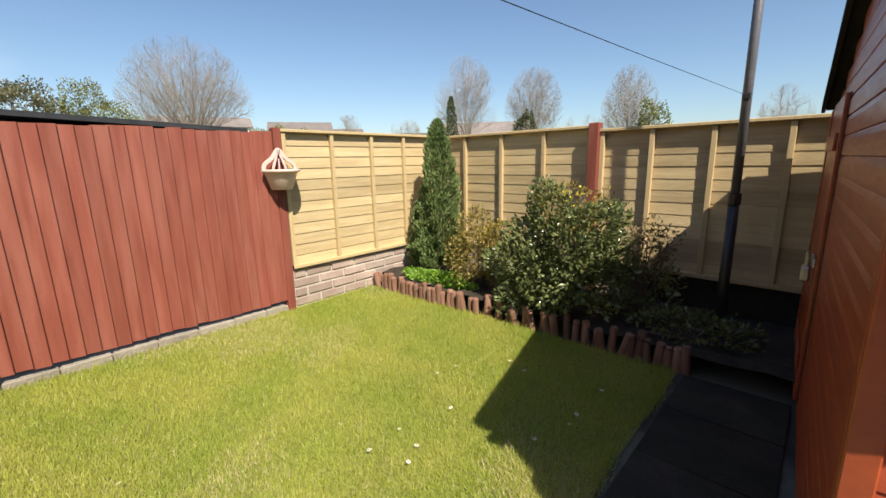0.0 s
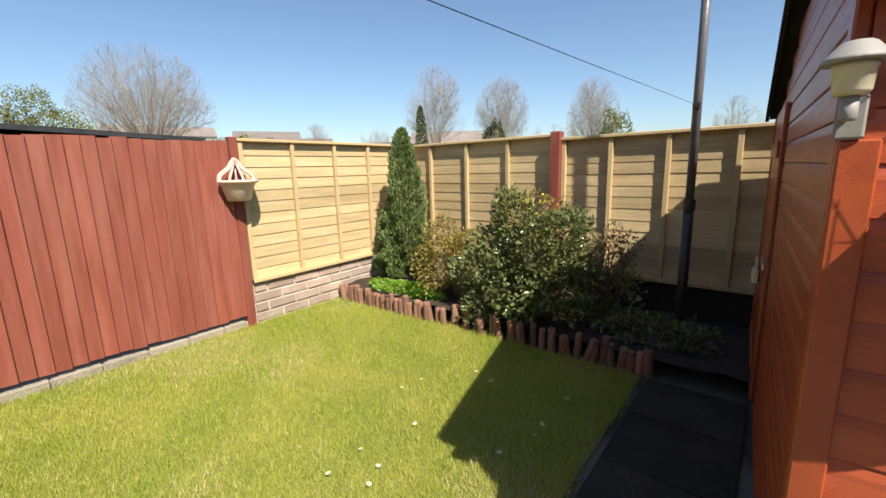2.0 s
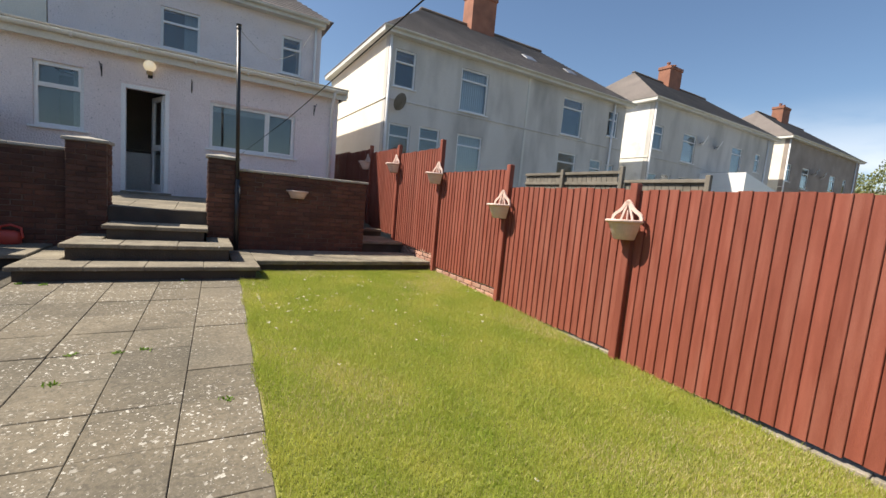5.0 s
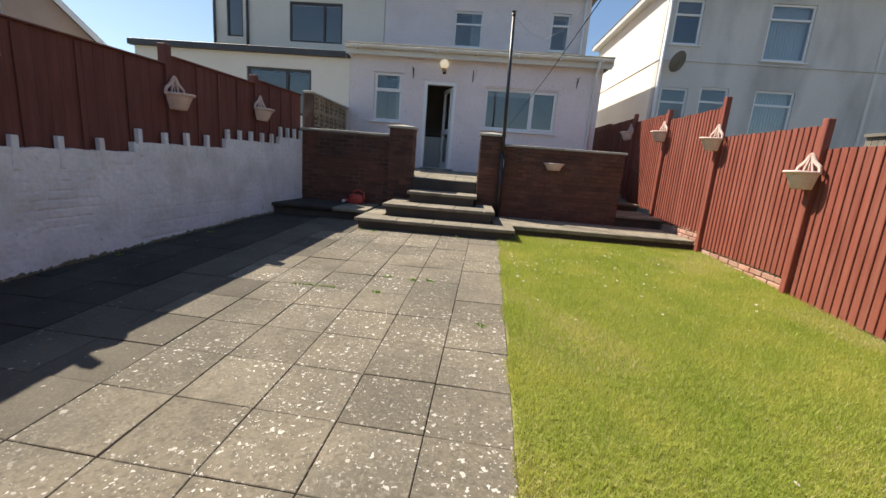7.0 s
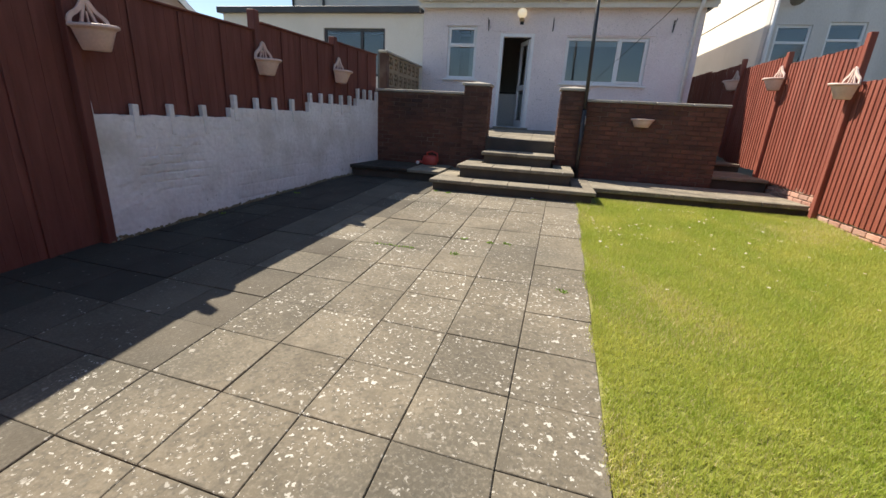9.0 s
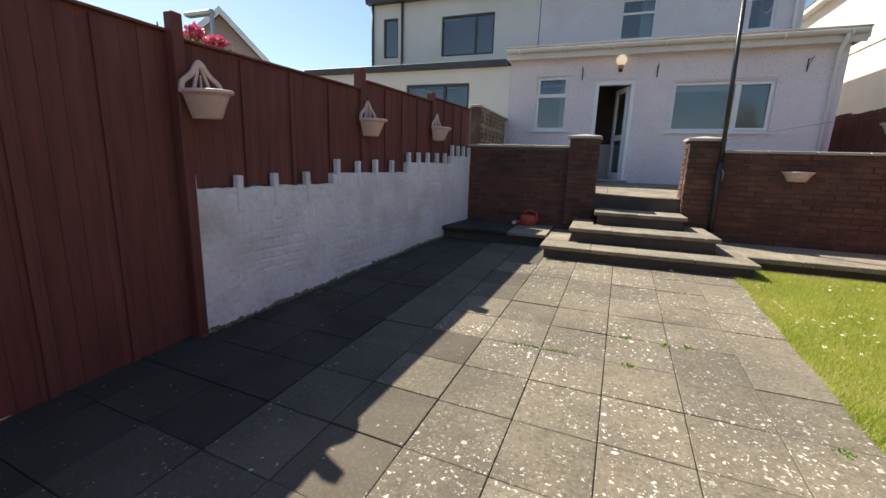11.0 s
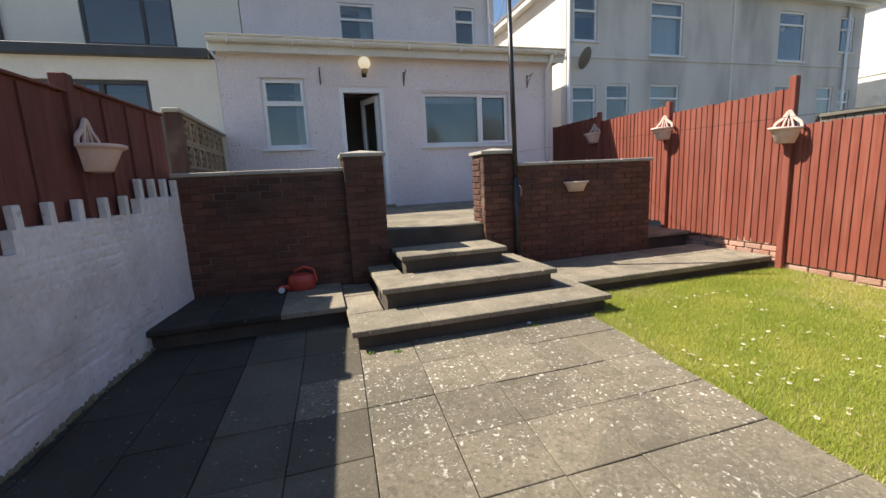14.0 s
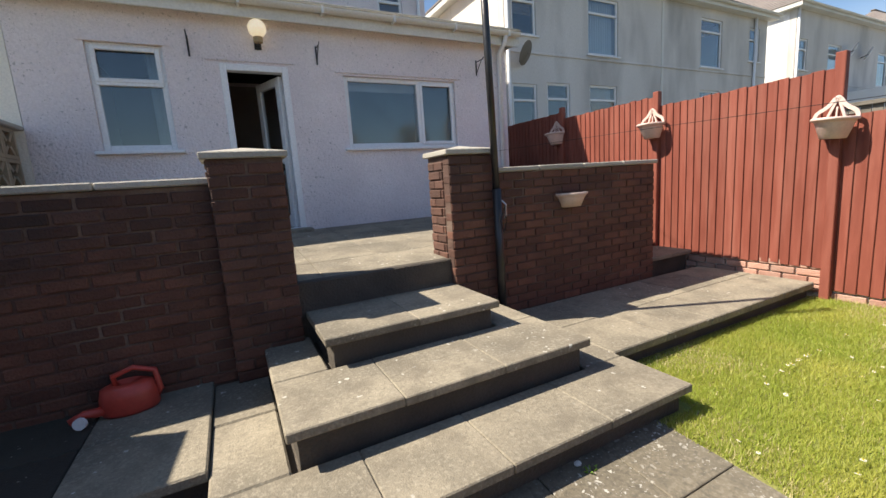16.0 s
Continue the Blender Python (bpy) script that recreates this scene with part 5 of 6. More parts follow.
tr = thing("wall_trough", "small pale terracotta wall planter on the brick wall", "planter", (-0.24, -6.88, 1.38))
bm = lathe(bmesh.new(), [(0.0, 1.32), (0.11, 1.32), (0.15, 1.40), (0.175, 1.43), (0.185, 1.435), (0.188, 1.455), (0.165, 1.455), (0.14, 1.40)], 20, (0, 180), (0, 0, 0))
bmesh.ops.scale(bm, vec=(1.0, 0.75, 1.0), verts=bm.verts[:])
bmesh.ops.translate(bm, vec=(-0.24, -6.876, 0), verts=bm.verts[:])
part("bowl", bm, POT, tr, smooth=True)
part("soil", lathe(bmesh.new(), [(0.0, 1.43), (0.12, 1.43)], 16, (0, 180), (-0.24, -6.876, 0)), SOIL, tr)

# ---------------------------------------------------------------- washing-line poles and cable
pole = thing("washing_line_pole", "tall black-painted steel washing-line pole in the border", "pole", (1.01, 4.0, 0.0), "washing-line poles")
part("tube", tube(bmesh.new(), [(1.01, 4.0, -0.1), (1.01, 4.0, 1.1)], 0.037, 14), BLACK, pole, smooth=True)
part("upper_tube", tube(bmesh.new(), [(1.01, 4.0, 1.0), (1.005, 4.0, 3.3)], 0.030, 14), mat("worn_grey_paint", (0.10, 0.10, 0.11), (0.16, 0.16, 0.17), 6, 0.35, 0.1, 60), pole, smooth=True)
part("collar", tube(bmesh.new(), [(1.01, 4.0, 1.06), (1.01, 4.0, 1.14)], 0.042, 14), BLACK, pole)
part("cleat", boxed(0.985, 1.035, 3.945, 3.97, 1.78, 1.82, 0.004), BLACK, pole)
pole2 = thing("washing_line_pole", "tall black-painted steel washing-line pole beside the pier", "pole", (0.69, -6.74, 0.41), "washing-line poles")
part("tube", tube(bmesh.new(), [(0.70, -6.74, 0.40), (0.71, -6.74, 1.55)], 0.036, 14), BLACK, pole2, smooth=True)
part("upper_tube", tube(bmesh.new(), [(0.71, -6.74, 1.5), (0.76, -6.74, 3.82)], 0.029, 14), BLACK, pole2, smooth=True)
part("pulley", lathe(bmesh.new(), [(0.0, 3.82), (0.04, 3.82), (0.03, 3.85), (0.04, 3.88), (0.0, 3.88)], 12, centre=(0.76, -6.74, 0)), BLACK, pole2)
part("cleat", tube(bmesh.new(), [(0.67, -6.70, 1.30), (0.68, -6.66, 1.33), (0.68, -6.66, 1.42), (0.69, -6.70, 1.45)], 0.008, 6), METAL, pole2)
part("rope_coil", tube(bmesh.new(), [(0.685, -6.69, 1.20), (0.66, -6.68, 1.28), (0.69, -6.67, 1.40), (0.72, -6.69, 1.28), (0.69, -6.69, 1.19)], 0.004, 6), CABLE, pole2)
line = part("washing_line", tube(bmesh.new(), [(1.0, 3.97, 1.81), (0.975, 3.0, 1.785), (0.955, 2.0, 1.755), (0.94, 1.0, 1.725), (0.93, 0.2, 1.715), (0.915, -0.5, 1.715), (0.90, -1.1, 1.72), (0.87, -2.5, 1.75), (0.83, -4.0, 1.79), (0.79, -5.4, 1.825), (0.735, -6.72, 1.85)], 0.0012, 6), CABLE)
tagged(line, "dark slack washing line between two poles", "washing line")
aer = part("overhead_wire", tube(bmesh.new(), [(0.76, -6.74, 3.82), (0.35, -7.8, 3.86), (-0.1, -9.0, 4.12), (-0.7, -10.6, 4.80), (-1.2, -11.8, 5.55), (-1.68, -12.95, 6.40)], 0.004, 5), COPING)
tagged(aer, "thin pale wire from the pole to the house", "wire")

# ---------------------------------------------------------------- red watering can
can = thing("watering_can", "red plastic watering can lying by the brick wall", "watering can", (3.35, -6.75, 0.442))
C = (3.35, -6.75)
bm = lathe(bmesh.new(), [(0.0, 0), (0.10, 0), (0.108, 0.02), (0.105, 0.10), (0.095, 0.155), (0.06, 0.175), (0.055, 0.17), (0.0, 0.15)], 22)
bmesh.ops.scale(bm, vec=(1.35, 0.9, 1.0), verts=bm.verts[:])
bmesh.ops.translate(bm, vec=(C[0], C[1], 0.442), verts=bm.verts[:])
part("body", bm, REDPLASTIC, can, smooth=True)
part("spout", tube(bmesh.new(), [(C[0] + 0.10, C[1] + 0.03, 0.480), (C[0] + 0.20, C[1] + 0.06, 0.500), (C[0] + 0.26, C[1] + 0.08, 0.480)], [0.03, 0.022, 0.02], 10), REDPLASTIC, can, smooth=True)
part("rose", tube(bmesh.new(), [(C[0] + 0.20, C[1] + 0.115, 0.480), (C[0] + 0.205, C[1] + 0.135, 0.482)], 0.032, 14), WHITE, can)
part("handle", tube(bmesh.new(), [(C[0] + 0.05, C[1], 0.600), (C[0] + 0.06, C[1], 0.660), (C[0] - 0.04, C[1], 0.690), (C[0] - 0.14, C[1], 0.650), (C[0] - 0.155, C[1], 0.530), (C[0] - 0.13, C[1], 0.490)], 0.016, 10), REDPLASTIC, can, smooth=True)

# ---------------------------------------------------------------- pierced screen wall beside the house
scr = tagged(part("wall_screen", boxed(4.46, 4.58, -9.66, -7.32, 0.9, 1.84), MORTAR), "pierced concrete block screen wall beside the terrace", "wall", kind="structure")
bm = bmesh.new()
q = 0.29
for a, b in ((-q / 2, -q / 2 + 0.035), (q / 2 - 0.035, q / 2)):
    box(bm, 0, 0.09, a, b, 0, q)
    box(bm, 0, 0.09, -q / 2 + 0.035, q / 2 - 0.035, a + q / 2, b + q / 2)
for k in range(4):
    m = Matrix.Translation((0, 0, q / 2)) @ pose(0, 0, 0, 45 + 90 * k, 0, 0)
    box(bm, 0.01, 0.08, -0.018, 0.018, 0.035, 0.155, 0, m)
bme = mesh_of("screen_block", bm, mat("screen_block_concrete", (0.30, 0.23, 0.15), (0.38, 0.30, 0.20), 4, 0.9, 0.4, 60))
for i in range(7):
    for j in range(2):
        piece("screen_block", bme, scr, pose(4.47, -7.61 - 0.295 * i, 1.84 + 0.293 * j))
part("coping", boxed(4.43, 4.61, -9.66, -7.27, 2.43, 2.475, 0.01), COPING, scr)
part("end_post", boxed(4.45, 4.60, -7.455, -7.30, 0.9, 2.428, 0.01), MORTAR, scr)
part("backing", boxed(4.602, 4.64, -9.66, -7.32, 0.9, 2.428), GREYWOOD, scr)

# ---------------------------------------------------------------- over the fences
nf = thing("neighbour_fence", "dark weathered timber fence in the next garden", "fence", (-6.0, -5.0, 0.2))
for ya, yb, z in ((-7.6, -4.78, 2.42), (-4.70, -3.1, 2.24)):
    for k in range(int((yb - ya) / 0.13)):
        part("slat", boxed(-6.02, -6.0, ya + 0.13 * k, ya + 0.13 * k + 0.12, 0.2, z - 0.03), GREYWOOD, nf)
    part("top_rail", boxed(-6.0, -5.95, ya, yb, z - 0.06, z, 0.005), GREYWOOD, nf)
    part("rail", boxed(-6.0, -5.96, ya, yb, z - 0.28, z - 0.22, 0.005), GREYWOOD, nf)
for y, z in ((-6.3, 2.48), (-4.74, 2.50), (-3.1, 2.30)):
    part("post", boxed(-5.98, -5.9, y - 0.04, y + 0.04, 0.2, z, 0.005), GREYWOOD, nf)
ns = thing("neighbour_shed", "dark felted shed roof behind the red fence", "shed", (-6.2, 1.7, 0.0))
part("wall", boxed(-7.2, -5.1, 0.3, 3.0, -0.05, 1.86), GREYWOOD, ns)
bm = bmesh.new()
v = [bm.verts.new(p) for p in ((-5.0, 0.1, 2.00), (-5.0, 3.12, 1.89), (-7.4, 3.12, 1.89), (-7.4, 0.1, 2.00), (-5.0, 0.1, 2.06), (-5.0, 3.12, 1.95), (-7.4, 3.12, 1.95), (-7.4, 0.1, 2.06))]
for f in ((0, 1, 2, 3), (4, 5, 6, 7), (0, 1, 5, 4), (1, 2, 6, 5), (2, 3, 7, 6), (3, 0, 4, 7)):
    bm.faces.new([v[k] for k in f])
part("roof", bm, FELT, ns)
lt = thing("lean_to", "white lean-to roof behind a neighbouring house", "lean-to", (-26.7, -11.4, 0.3))
bm = bmesh.new()
prism(bm, [(-23.9, 0.3), (-29.6, 0.3), (-29.6, 3.6), (-23.9, 4.6)], (-13.0, -10.6))
part("body", bm, WHITE, lt)
gb = thing("gable_house", "cream bungalow with a tiled gable roof", "house", (13.5, -14.0, 0.5))
bm = bmesh.new()
prism(bm, [(11.8, 0.3), (15.2, 0.3), (15.2, 3.85), (13.5, 5.55), (11.8, 3.85)], (-18, -10))
part("wall", bm, mat("pinkish_render", (0.40, 0.30, 0.25), (0.48, 0.37, 0.31), 1.5, 0.9, 0.4, 40), gb)
for s in (-1, 1):
    bm = bmesh.new()
    v = [bm.verts.new(p) for p in ((13.5, -9.8, 5.60), (13.5, -18.2, 5.60), (13.5 + s * 1.95, -18.2, 3.65), (13.5 + s * 1.95, -9.8, 3.65), (13.5, -9.8, 5.72), (13.5, -18.2, 5.72), (13.5 + s * 1.95, -18.2, 3.77), (13.5 + s * 1.95, -9.8, 3.77))]
    for f in ((0, 1, 2, 3), (4, 5, 6, 7), (0, 1, 5, 4), (1, 2, 6, 5), (2, 3, 7, 6), (3, 0, 4, 7)):
        bm.faces.new([v[k] for k in f])
    part("roof", bm, TILE, gb)
    bm = bmesh.new()
    v = [bm.verts.new(p) for y in (-9.79, -9.74) for p in ((13.5, y, 5.52), (13.5, y, 5.73), (13.5 + s * 1.95, y, 3.78), (13.5 + s * 1.95, y, 3.57))]
    for f in ((0, 1, 2, 3), (4, 5, 6, 7), (0, 1, 5, 4), (1, 2, 6, 5), (2, 3, 7, 6), (3, 0, 4, 7)):
        bm.faces.new([v[k] for k in f])
    part("barge_board", bm, WHITE, gb)

gb.matrix_basis = Matrix.Translation((13.5, -10, 0)) @ pose(0, 0, 0, 0, 0, 50) @ Matrix.Translation((-13.5, 10, 0)) @ gb.matrix_basis
sl = thing("street_lamp", "grey street lamp beyond the side fence", "street lamp", (9.5, -6.2, 0.2))
part("post", tube(bmesh.new(), [(9.5, -6.2, 0.2), (9.5, -6.2, 4.12)], [0.05, 0.035], 10), METAL, sl)
part("head", boxed(9.47, 10.15, -6.28, -6.12, 4.03, 4.11, 0.02), METAL, sl)

# ---------------------------------------------------------------- planting bed
bm = bmesh.new()
nx, ny = 30, 10
grid = [[bm.verts.new((XF - 0.02 + (1.52 - XF) * i / nx, 3.40 + (YB - 3.40) * j / ny, 0.09 + 0.05 * noise.noise((i * 0.5, j * 0.6, 0)))) for j in range(ny + 1)] for i in range(nx + 1)]
for i in range(nx):
    for j in range(ny):
        bm.faces.new((grid[i][j], grid[i + 1][j], grid[i + 1][j + 1], grid[i][j + 1]))
tagged(part("planting_bed", bm, SOIL), "dark soil border along the pale fence", "flower bed", kind="structure")
edging = thing("log_edging", "weathered half-round log edging round the border", "edging", (-0.7, 3.38, 0))
bm = lathe(bmesh.new(), [(0.0, 0.0), (0.034, 0.0), (0.034, 0.268), (0.028, 0.28), (0.0, 0.282)], 10)
log_me = mesh_of("log", bm, LOG)
rr = random.Random(12)
x = XF + 0.05
inv = where(edging).inverted()
while x < 1.0:
    y = 3.38 + 0.05 * math.sin(x * 1.3 + 1.0) + rr.uniform(-0.008, 0.008)
    lean = rr.choice((0, 0, 0, 0, 0, 14, -12)) + rr.uniform(-3, 3)
    m = pose(x, y, -0.145 + rr.uniform(-0.045, 0.03), rr.uniform(-8, 8), lean, rr.uniform(0, 90))
    piece("log", log_me, edging, inv @ m @ Matrix.Diagonal((rr.uniform(0.8, 1.1),) * 2 + (1.0, 1)))
    x += 0.066 + (0.03 if rr.random() < 0.1 else 0)


def crown_points(rng, n, centre, radii, lumps=13, hollow=0.55, cone=False):
    """Leaf places over an uneven, gappy outline."""
    c, r = np.array(centre), np.array(radii)
    dirs = rng.normal(size=(lumps, 3))
    dirs /= np.linalg.norm(dirs, axis=1)[:, None]
    d = rng.normal(size=(n, 3))
    d /= np.linalg.norm(d, axis=1)[:, None]
    bump = 0.54 + 0.60 * np.max(np.clip(d @ dirs.T, 0, 1) ** 9, axis=1)
    rad = bump * rng.uniform(hollow, 1.0, n) ** 0.5
    if cone:
        t = rng.uniform(0, 1, n) ** 1.35
        a = rng.uniform(0, 2 * np.pi, n)
        w = (1 - t) ** 0.54 * (0.82 + 0.2 * np.sin(a * 3 + t * 9) + 0.22 * np.sin(a * 5 - t * 17) * np.sin(t * 29 + a * 2)) * rng.uniform(0.6, 1.0, n) ** 0.5
        w = np.where(t < 0.12, w * (0.7 + 2.5 * t), w)
        p = np.stack([np.cos(a) * w * r[0], np.sin(a) * w * r[1], t * r[2]], 1)
        return c + p, np.stack([np.cos(a), np.sin(a), np.full(n, 1.4)], 1)
    return c + d * rad[:, None] * r, d


def shrub(name, label, base, mats, seed, stems=7, spread=0.25):
    """mats: rows of (part, material, count, centre, radii, leaf size, aspect, cone)."""
    t = thing(name, label, "shrub", base)
    r1 = random.Random(seed)
    bm = bmesh.new()
    h = max(m[3][2] + (m[4][2] * 0.4 if not m[7] else m[4][2] * 0.85) for m in mats)
    for k in range(stems):
        a = r1.uniform(0, 6.28)
        e = (base[0] + spread * math.cos(a) * r1.random(), base[1] + spread * math.sin(a) * r1.random(), h * r1.uniform(0.75, 1.0))
        mid = ((base[0] + e[0]) / 2 + r1.uniform(-0.04, 0.04), (base[1] + e[1]) / 2, (base[2] + e[2]) / 2)
        part("stem", tube(bmesh.new(), [base, mid, e], [0.014, 0.010, 0.004], 5), BARK, t)
    rng = np.random.default_rng(seed)
    for pname, material, n, c, r, size, aspect, cone in mats:
        p, d = crown_points(rng, n, c, r, cone=cone)
        planted(pname, leaves_mesh(pname, p, size, material, rng, aspect, 0.4 if not cone else 0.9, d), t)
    return t


shrub("cypress", "tall narrow dark green conifer in the border corner", (-1.87, 3.95, 0.08),
      [("crown", CONIFER, 15000, (-1.87, 3.95, 0.18), (0.36, 0.36, 1.66), 0.055, 0.35, True),
       ("side_crown", CONIFER, 3500, (-2.12, 3.86, 0.15), (0.17, 0.17, 0.78), 0.05, 0.35, True)], 21, 3, 0.03)
shrub("laurel_bush", "rounded glossy evergreen bush with a yellow-flowered top", (-0.14, 3.66, 0.08),
      [("leaves", LAUREL, 8500, (-0.13, 3.68, 0.64), (0.54, 0.48, 0.60), 0.052, 0.44, False),
       ("low_leaves", LAUREL, 4200, (-0.42, 3.56, 0.36), (0.46, 0.34, 0.36), 0.05, 0.44, False),
       ("right_leaves", LAUREL, 2600, (0.12, 3.62, 0.50), (0.40, 0.36, 0.40), 0.052, 0.44, False),
       # Golden top leaves: the bush's own yellow, plus sun highlights put into leaf colour.
       ("young_leaves", GOLDLEAF, 650, (-0.10, 3.64, 0.98), (0.38, 0.36, 0.26), 0.04, 0.4, False),
       ("flowers", YELLOW, 60, (-0.05, 3.62, 1.10), (0.18, 0.18, 0.10), 0.025, 0.8, False)], 22, 9, 0.3)
shrub("golden_shrub", "loose golden-green shrub with yellow flowers", (-1.12, 3.82, 0.08),
      [("leaves", GOLDLEAF, 5200, (-1.08, 3.80, 0.48), (0.43, 0.38, 0.45), 0.035, 0.5, False),
       ("flowers", YELLOW, 150, (-0.90, 3.76, 0.68), (0.24, 0.22, 0.16), 0.018, 0.8, False)], 23, 12, 0.25)
shrub("dry_shrub", "sparse brownish shrub against the pale fence", (0.42, 4.0, 0.08),
      [("leaves", DRYLEAF, 1500, (0.42, 4.0, 0.62), (0.30, 0.26, 0.34), 0.035, 0.5, False),
       ("dark_leaves", LAUREL, 700, (0.40, 3.92, 0.35), (0.36, 0.28, 0.26), 0.05, 0.45, False)], 24, 14, 0.28)
shrub("ground_cover", "low bright green ground-cover plant behind the logs", (-1.55, 3.55, 0.08),
      [("leaves", LIME, 3800, (-1.55, 3.58, 0.13), (0.52, 0.18, 0.09), 0.035, 0.6, False)], 25, 5, 0.4)
shrub("dark_seedlings", "small shaded plants in the dark border", (0.9, 3.7, 0.08),
      [("leaves", LAUREL, 900, (0.85, 3.75, 0.16), (0.5, 0.28, 0.12), 0.05, 0.4, False)], 26, 5, 0.4)

# pink roses over the side fence
roses = thing("rose_bush", "pink-flowered rose bush leaning over the side fence", "shrub", (5.5, -2.4, 0.2))
bm = bmesh.new()
for k in range(8):
    tube(bm, [(5.5, -2.4, 0.2), (5.45 + rr.uniform(-0.1, 0.1), -2.35 + rr.uniform(-0.2, 0.2), 1.5), (5.35 + rr.uniform(-0.15, 0.2), -2.35 + rr.uniform(-0.35, 0.35), 2.35)], [0.014, 0.01, 0.005], 5)
part("stems", bm, BARK, roses)
rng = np.random.default_rng(40)
p, d = crown_points(rng, 900, (5.32, -2.35, 2.12), (0.27, 0.30, 0.19))
planted("leaves", leaves_mesh("leaves", p, 0.05, GOLDLEAF, rng, 0.5, 0.3, d), roses)
for (x, y, z) in ((5.34, -2.36, 2.35), (5.13, -2.36, 2.26), (5.48, -2.34, 2.29)):
    p, d = crown_points(rng, 170, (x, y, z), (0.062, 0.062, 0.052))
    planted("flower", leaves_mesh("flower", p, 0.035, PINK, rng, 0.9, 0.1, d), roses)


# ---------------------------------------------------------------- far trees
def bare_tree(name, label, base, height, width, seed, thick=0.16, limbs=42, fork=0.16, per=2):
    r1 = random.Random(seed)
    t = thing(name, label, "tree", base, "bare trees on the skyline")
    trunk = bmesh.new()
    V, F = [], []
    z0 = base[2]

    def seg(a, b, ra, rb):
        d = (b - a).normalized()
        u = d.orthogonal().normalized()
        w = d.cross(u)
        i = len(V)
        for p, q in ((a, ra), (b, rb)):
            for k in range(3):
                g = 2.0944 * k
                V.append(p + (u * math.cos(g) + w * math.sin(g)) * q)
        for k in range(3):
            j = (k + 1) % 3
            F.append((i + k, i + j, i + 3 + j, i + 3 + k))

    R, H = width / 2, height
    cz, rz = H * 0.56, H * 0.45                       # crown centre and half height
    fork_z = H * fork
    tube(trunk, [(0, 0, 0), (0.02 * H * r1.uniform(-1, 1), 0, fork_z * 0.6), (0, 0, fork_z)], [thick, thick * 0.8, thick * 0.62], 9)

    def inside(p):
        return (p.x / R) ** 2 + (p.y / R) ** 2 + ((p.z - cz) / rz) ** 2 < 1.08

    def twig(p, d, ln, rad, lev):
        for s in range(2):
            d = (d + Vector((r1.gauss(0, 0.16), r1.gauss(0, 0.16), r1.gauss(0.08, 0.1)))).normalized()
            q = p + d * ln * 0.5
            if not inside(q):
                return
            seg(p, q, rad, rad * 0.75)
            p, rad = q, rad * 0.75
            if lev:
                for _ in range(2 if lev == 2 else 3):
                    twig(p, (d + Vector((r1.gauss(0, 0.6), r1.gauss(0, 0.6), r1.gauss(0.1, 0.45)))).normalized(), ln * r1.uniform(0.45, 0.8), rad * 0.6, lev - 1)

    for k in range(limbs):
        u, a = r1.uniform(-0.35, 1.0), 2 * math.pi * (k + r1.random()) / limbs * 3.0
        w = math.sqrt(max(0.0, 1 - u * u))
        end = Vector((R * w * math.cos(a), R * w * math.sin(a), cz + rz * u)) * 1.0
        start = Vector((0, 0, fork_z * r1.uniform(0.75, 1.0)))
        ctl = Vector((end.x * 0.35, end.y * 0.35, start.z + (end.z - start.z) * 0.62 + 0.08 * H * (1 - u)))
        prev, pr = start, thick * 0.26
        steps = 9
        for s in range(1, steps + 1):
            t1 = s / steps * 0.93
            q = start * (1 - t1) ** 2 + ctl * 2 * t1 * (1 - t1) + end * t1 * t1
            q += Vector((r1.gauss(0, 0.008), r1.gauss(0, 0.008), r1.gauss(0, 0.008))) * H
            nr = thick * 0.26 * (1 - t1) ** 1.5 + 0.010
            seg(prev, q, pr, nr)
            d = (q - prev).normalized()
            if s > 3:
                for _ in range(per + (s > 6)):
                    twig(q, (d * 0.8 + Vector((r1.gauss(0, 0.5), r1.gauss(0, 0.5), r1.gauss(0.15, 0.4)))).normalized(), H * r1.uniform(0.09, 0.17), max(nr * 0.4, 0.012), 2)
            prev, pr = q, nr
    arr = np.array([tuple(v) for v in V])
    bmesh.ops.translate(trunk, vec=base, verts=trunk.verts[:])
    part("trunk", trunk, BARK, t)
    planted("crown", arrays_mesh("crown", arr + np.array(base), np.array(F), TWIG), t)
    return t


def seen_at(az, dist, z=0.0):
    a = radians(az)
    return (1.48 + dist * math.sin(a), 0.39 + dist * math.cos(a), z)


LAND = -0.1
bare_tree("bare_tree", "large bare spring tree with a domed twiggy crown", seen_at(-73.0, 40, LAND), 11.2, 9.4, 51, 0.24, 60, 0.2)
bare_tree("bare_tree", "bare spring tree with upswept twigs", seen_at(-39.5, 45, LAND), 11.8, 6.6, 52, 0.16, fork=0.2)
bare_tree("bare_tree", "bare spring tree with upswept twigs", seen_at(-30.6, 45, LAND), 10.5, 6.0, 53, 0.16, fork=0.2)
bare_tree("bare_tree", "slim bare spring tree with upright twigs", seen_at(-19.1, 45, LAND), 9.9, 5.2, 54, 0.15, fork=0.2)
bare_tree("bare_tree", "small bare tree on the skyline", seen_at(-55.0, 60, LAND), 8.0, 4.6, 55, 0.12, 16)
bare_tree("bare_tree", "small bare tree on the skyline", seen_at(-47.6, 60, LAND), 7.9, 4.6, 56, 0.12, 16)
bare_tree("bare_tree", "thin bare tree beyond the far fence", seen_at(-24.5, 60, LAND), 7.3, 7.0, 57, 0.12, 16)
bare_tree("bare_tree", "thin bare tree beyond the shed", seen_at(-4.0, 45, LAND), 7.0, 4.0, 58, 0.12, 16)


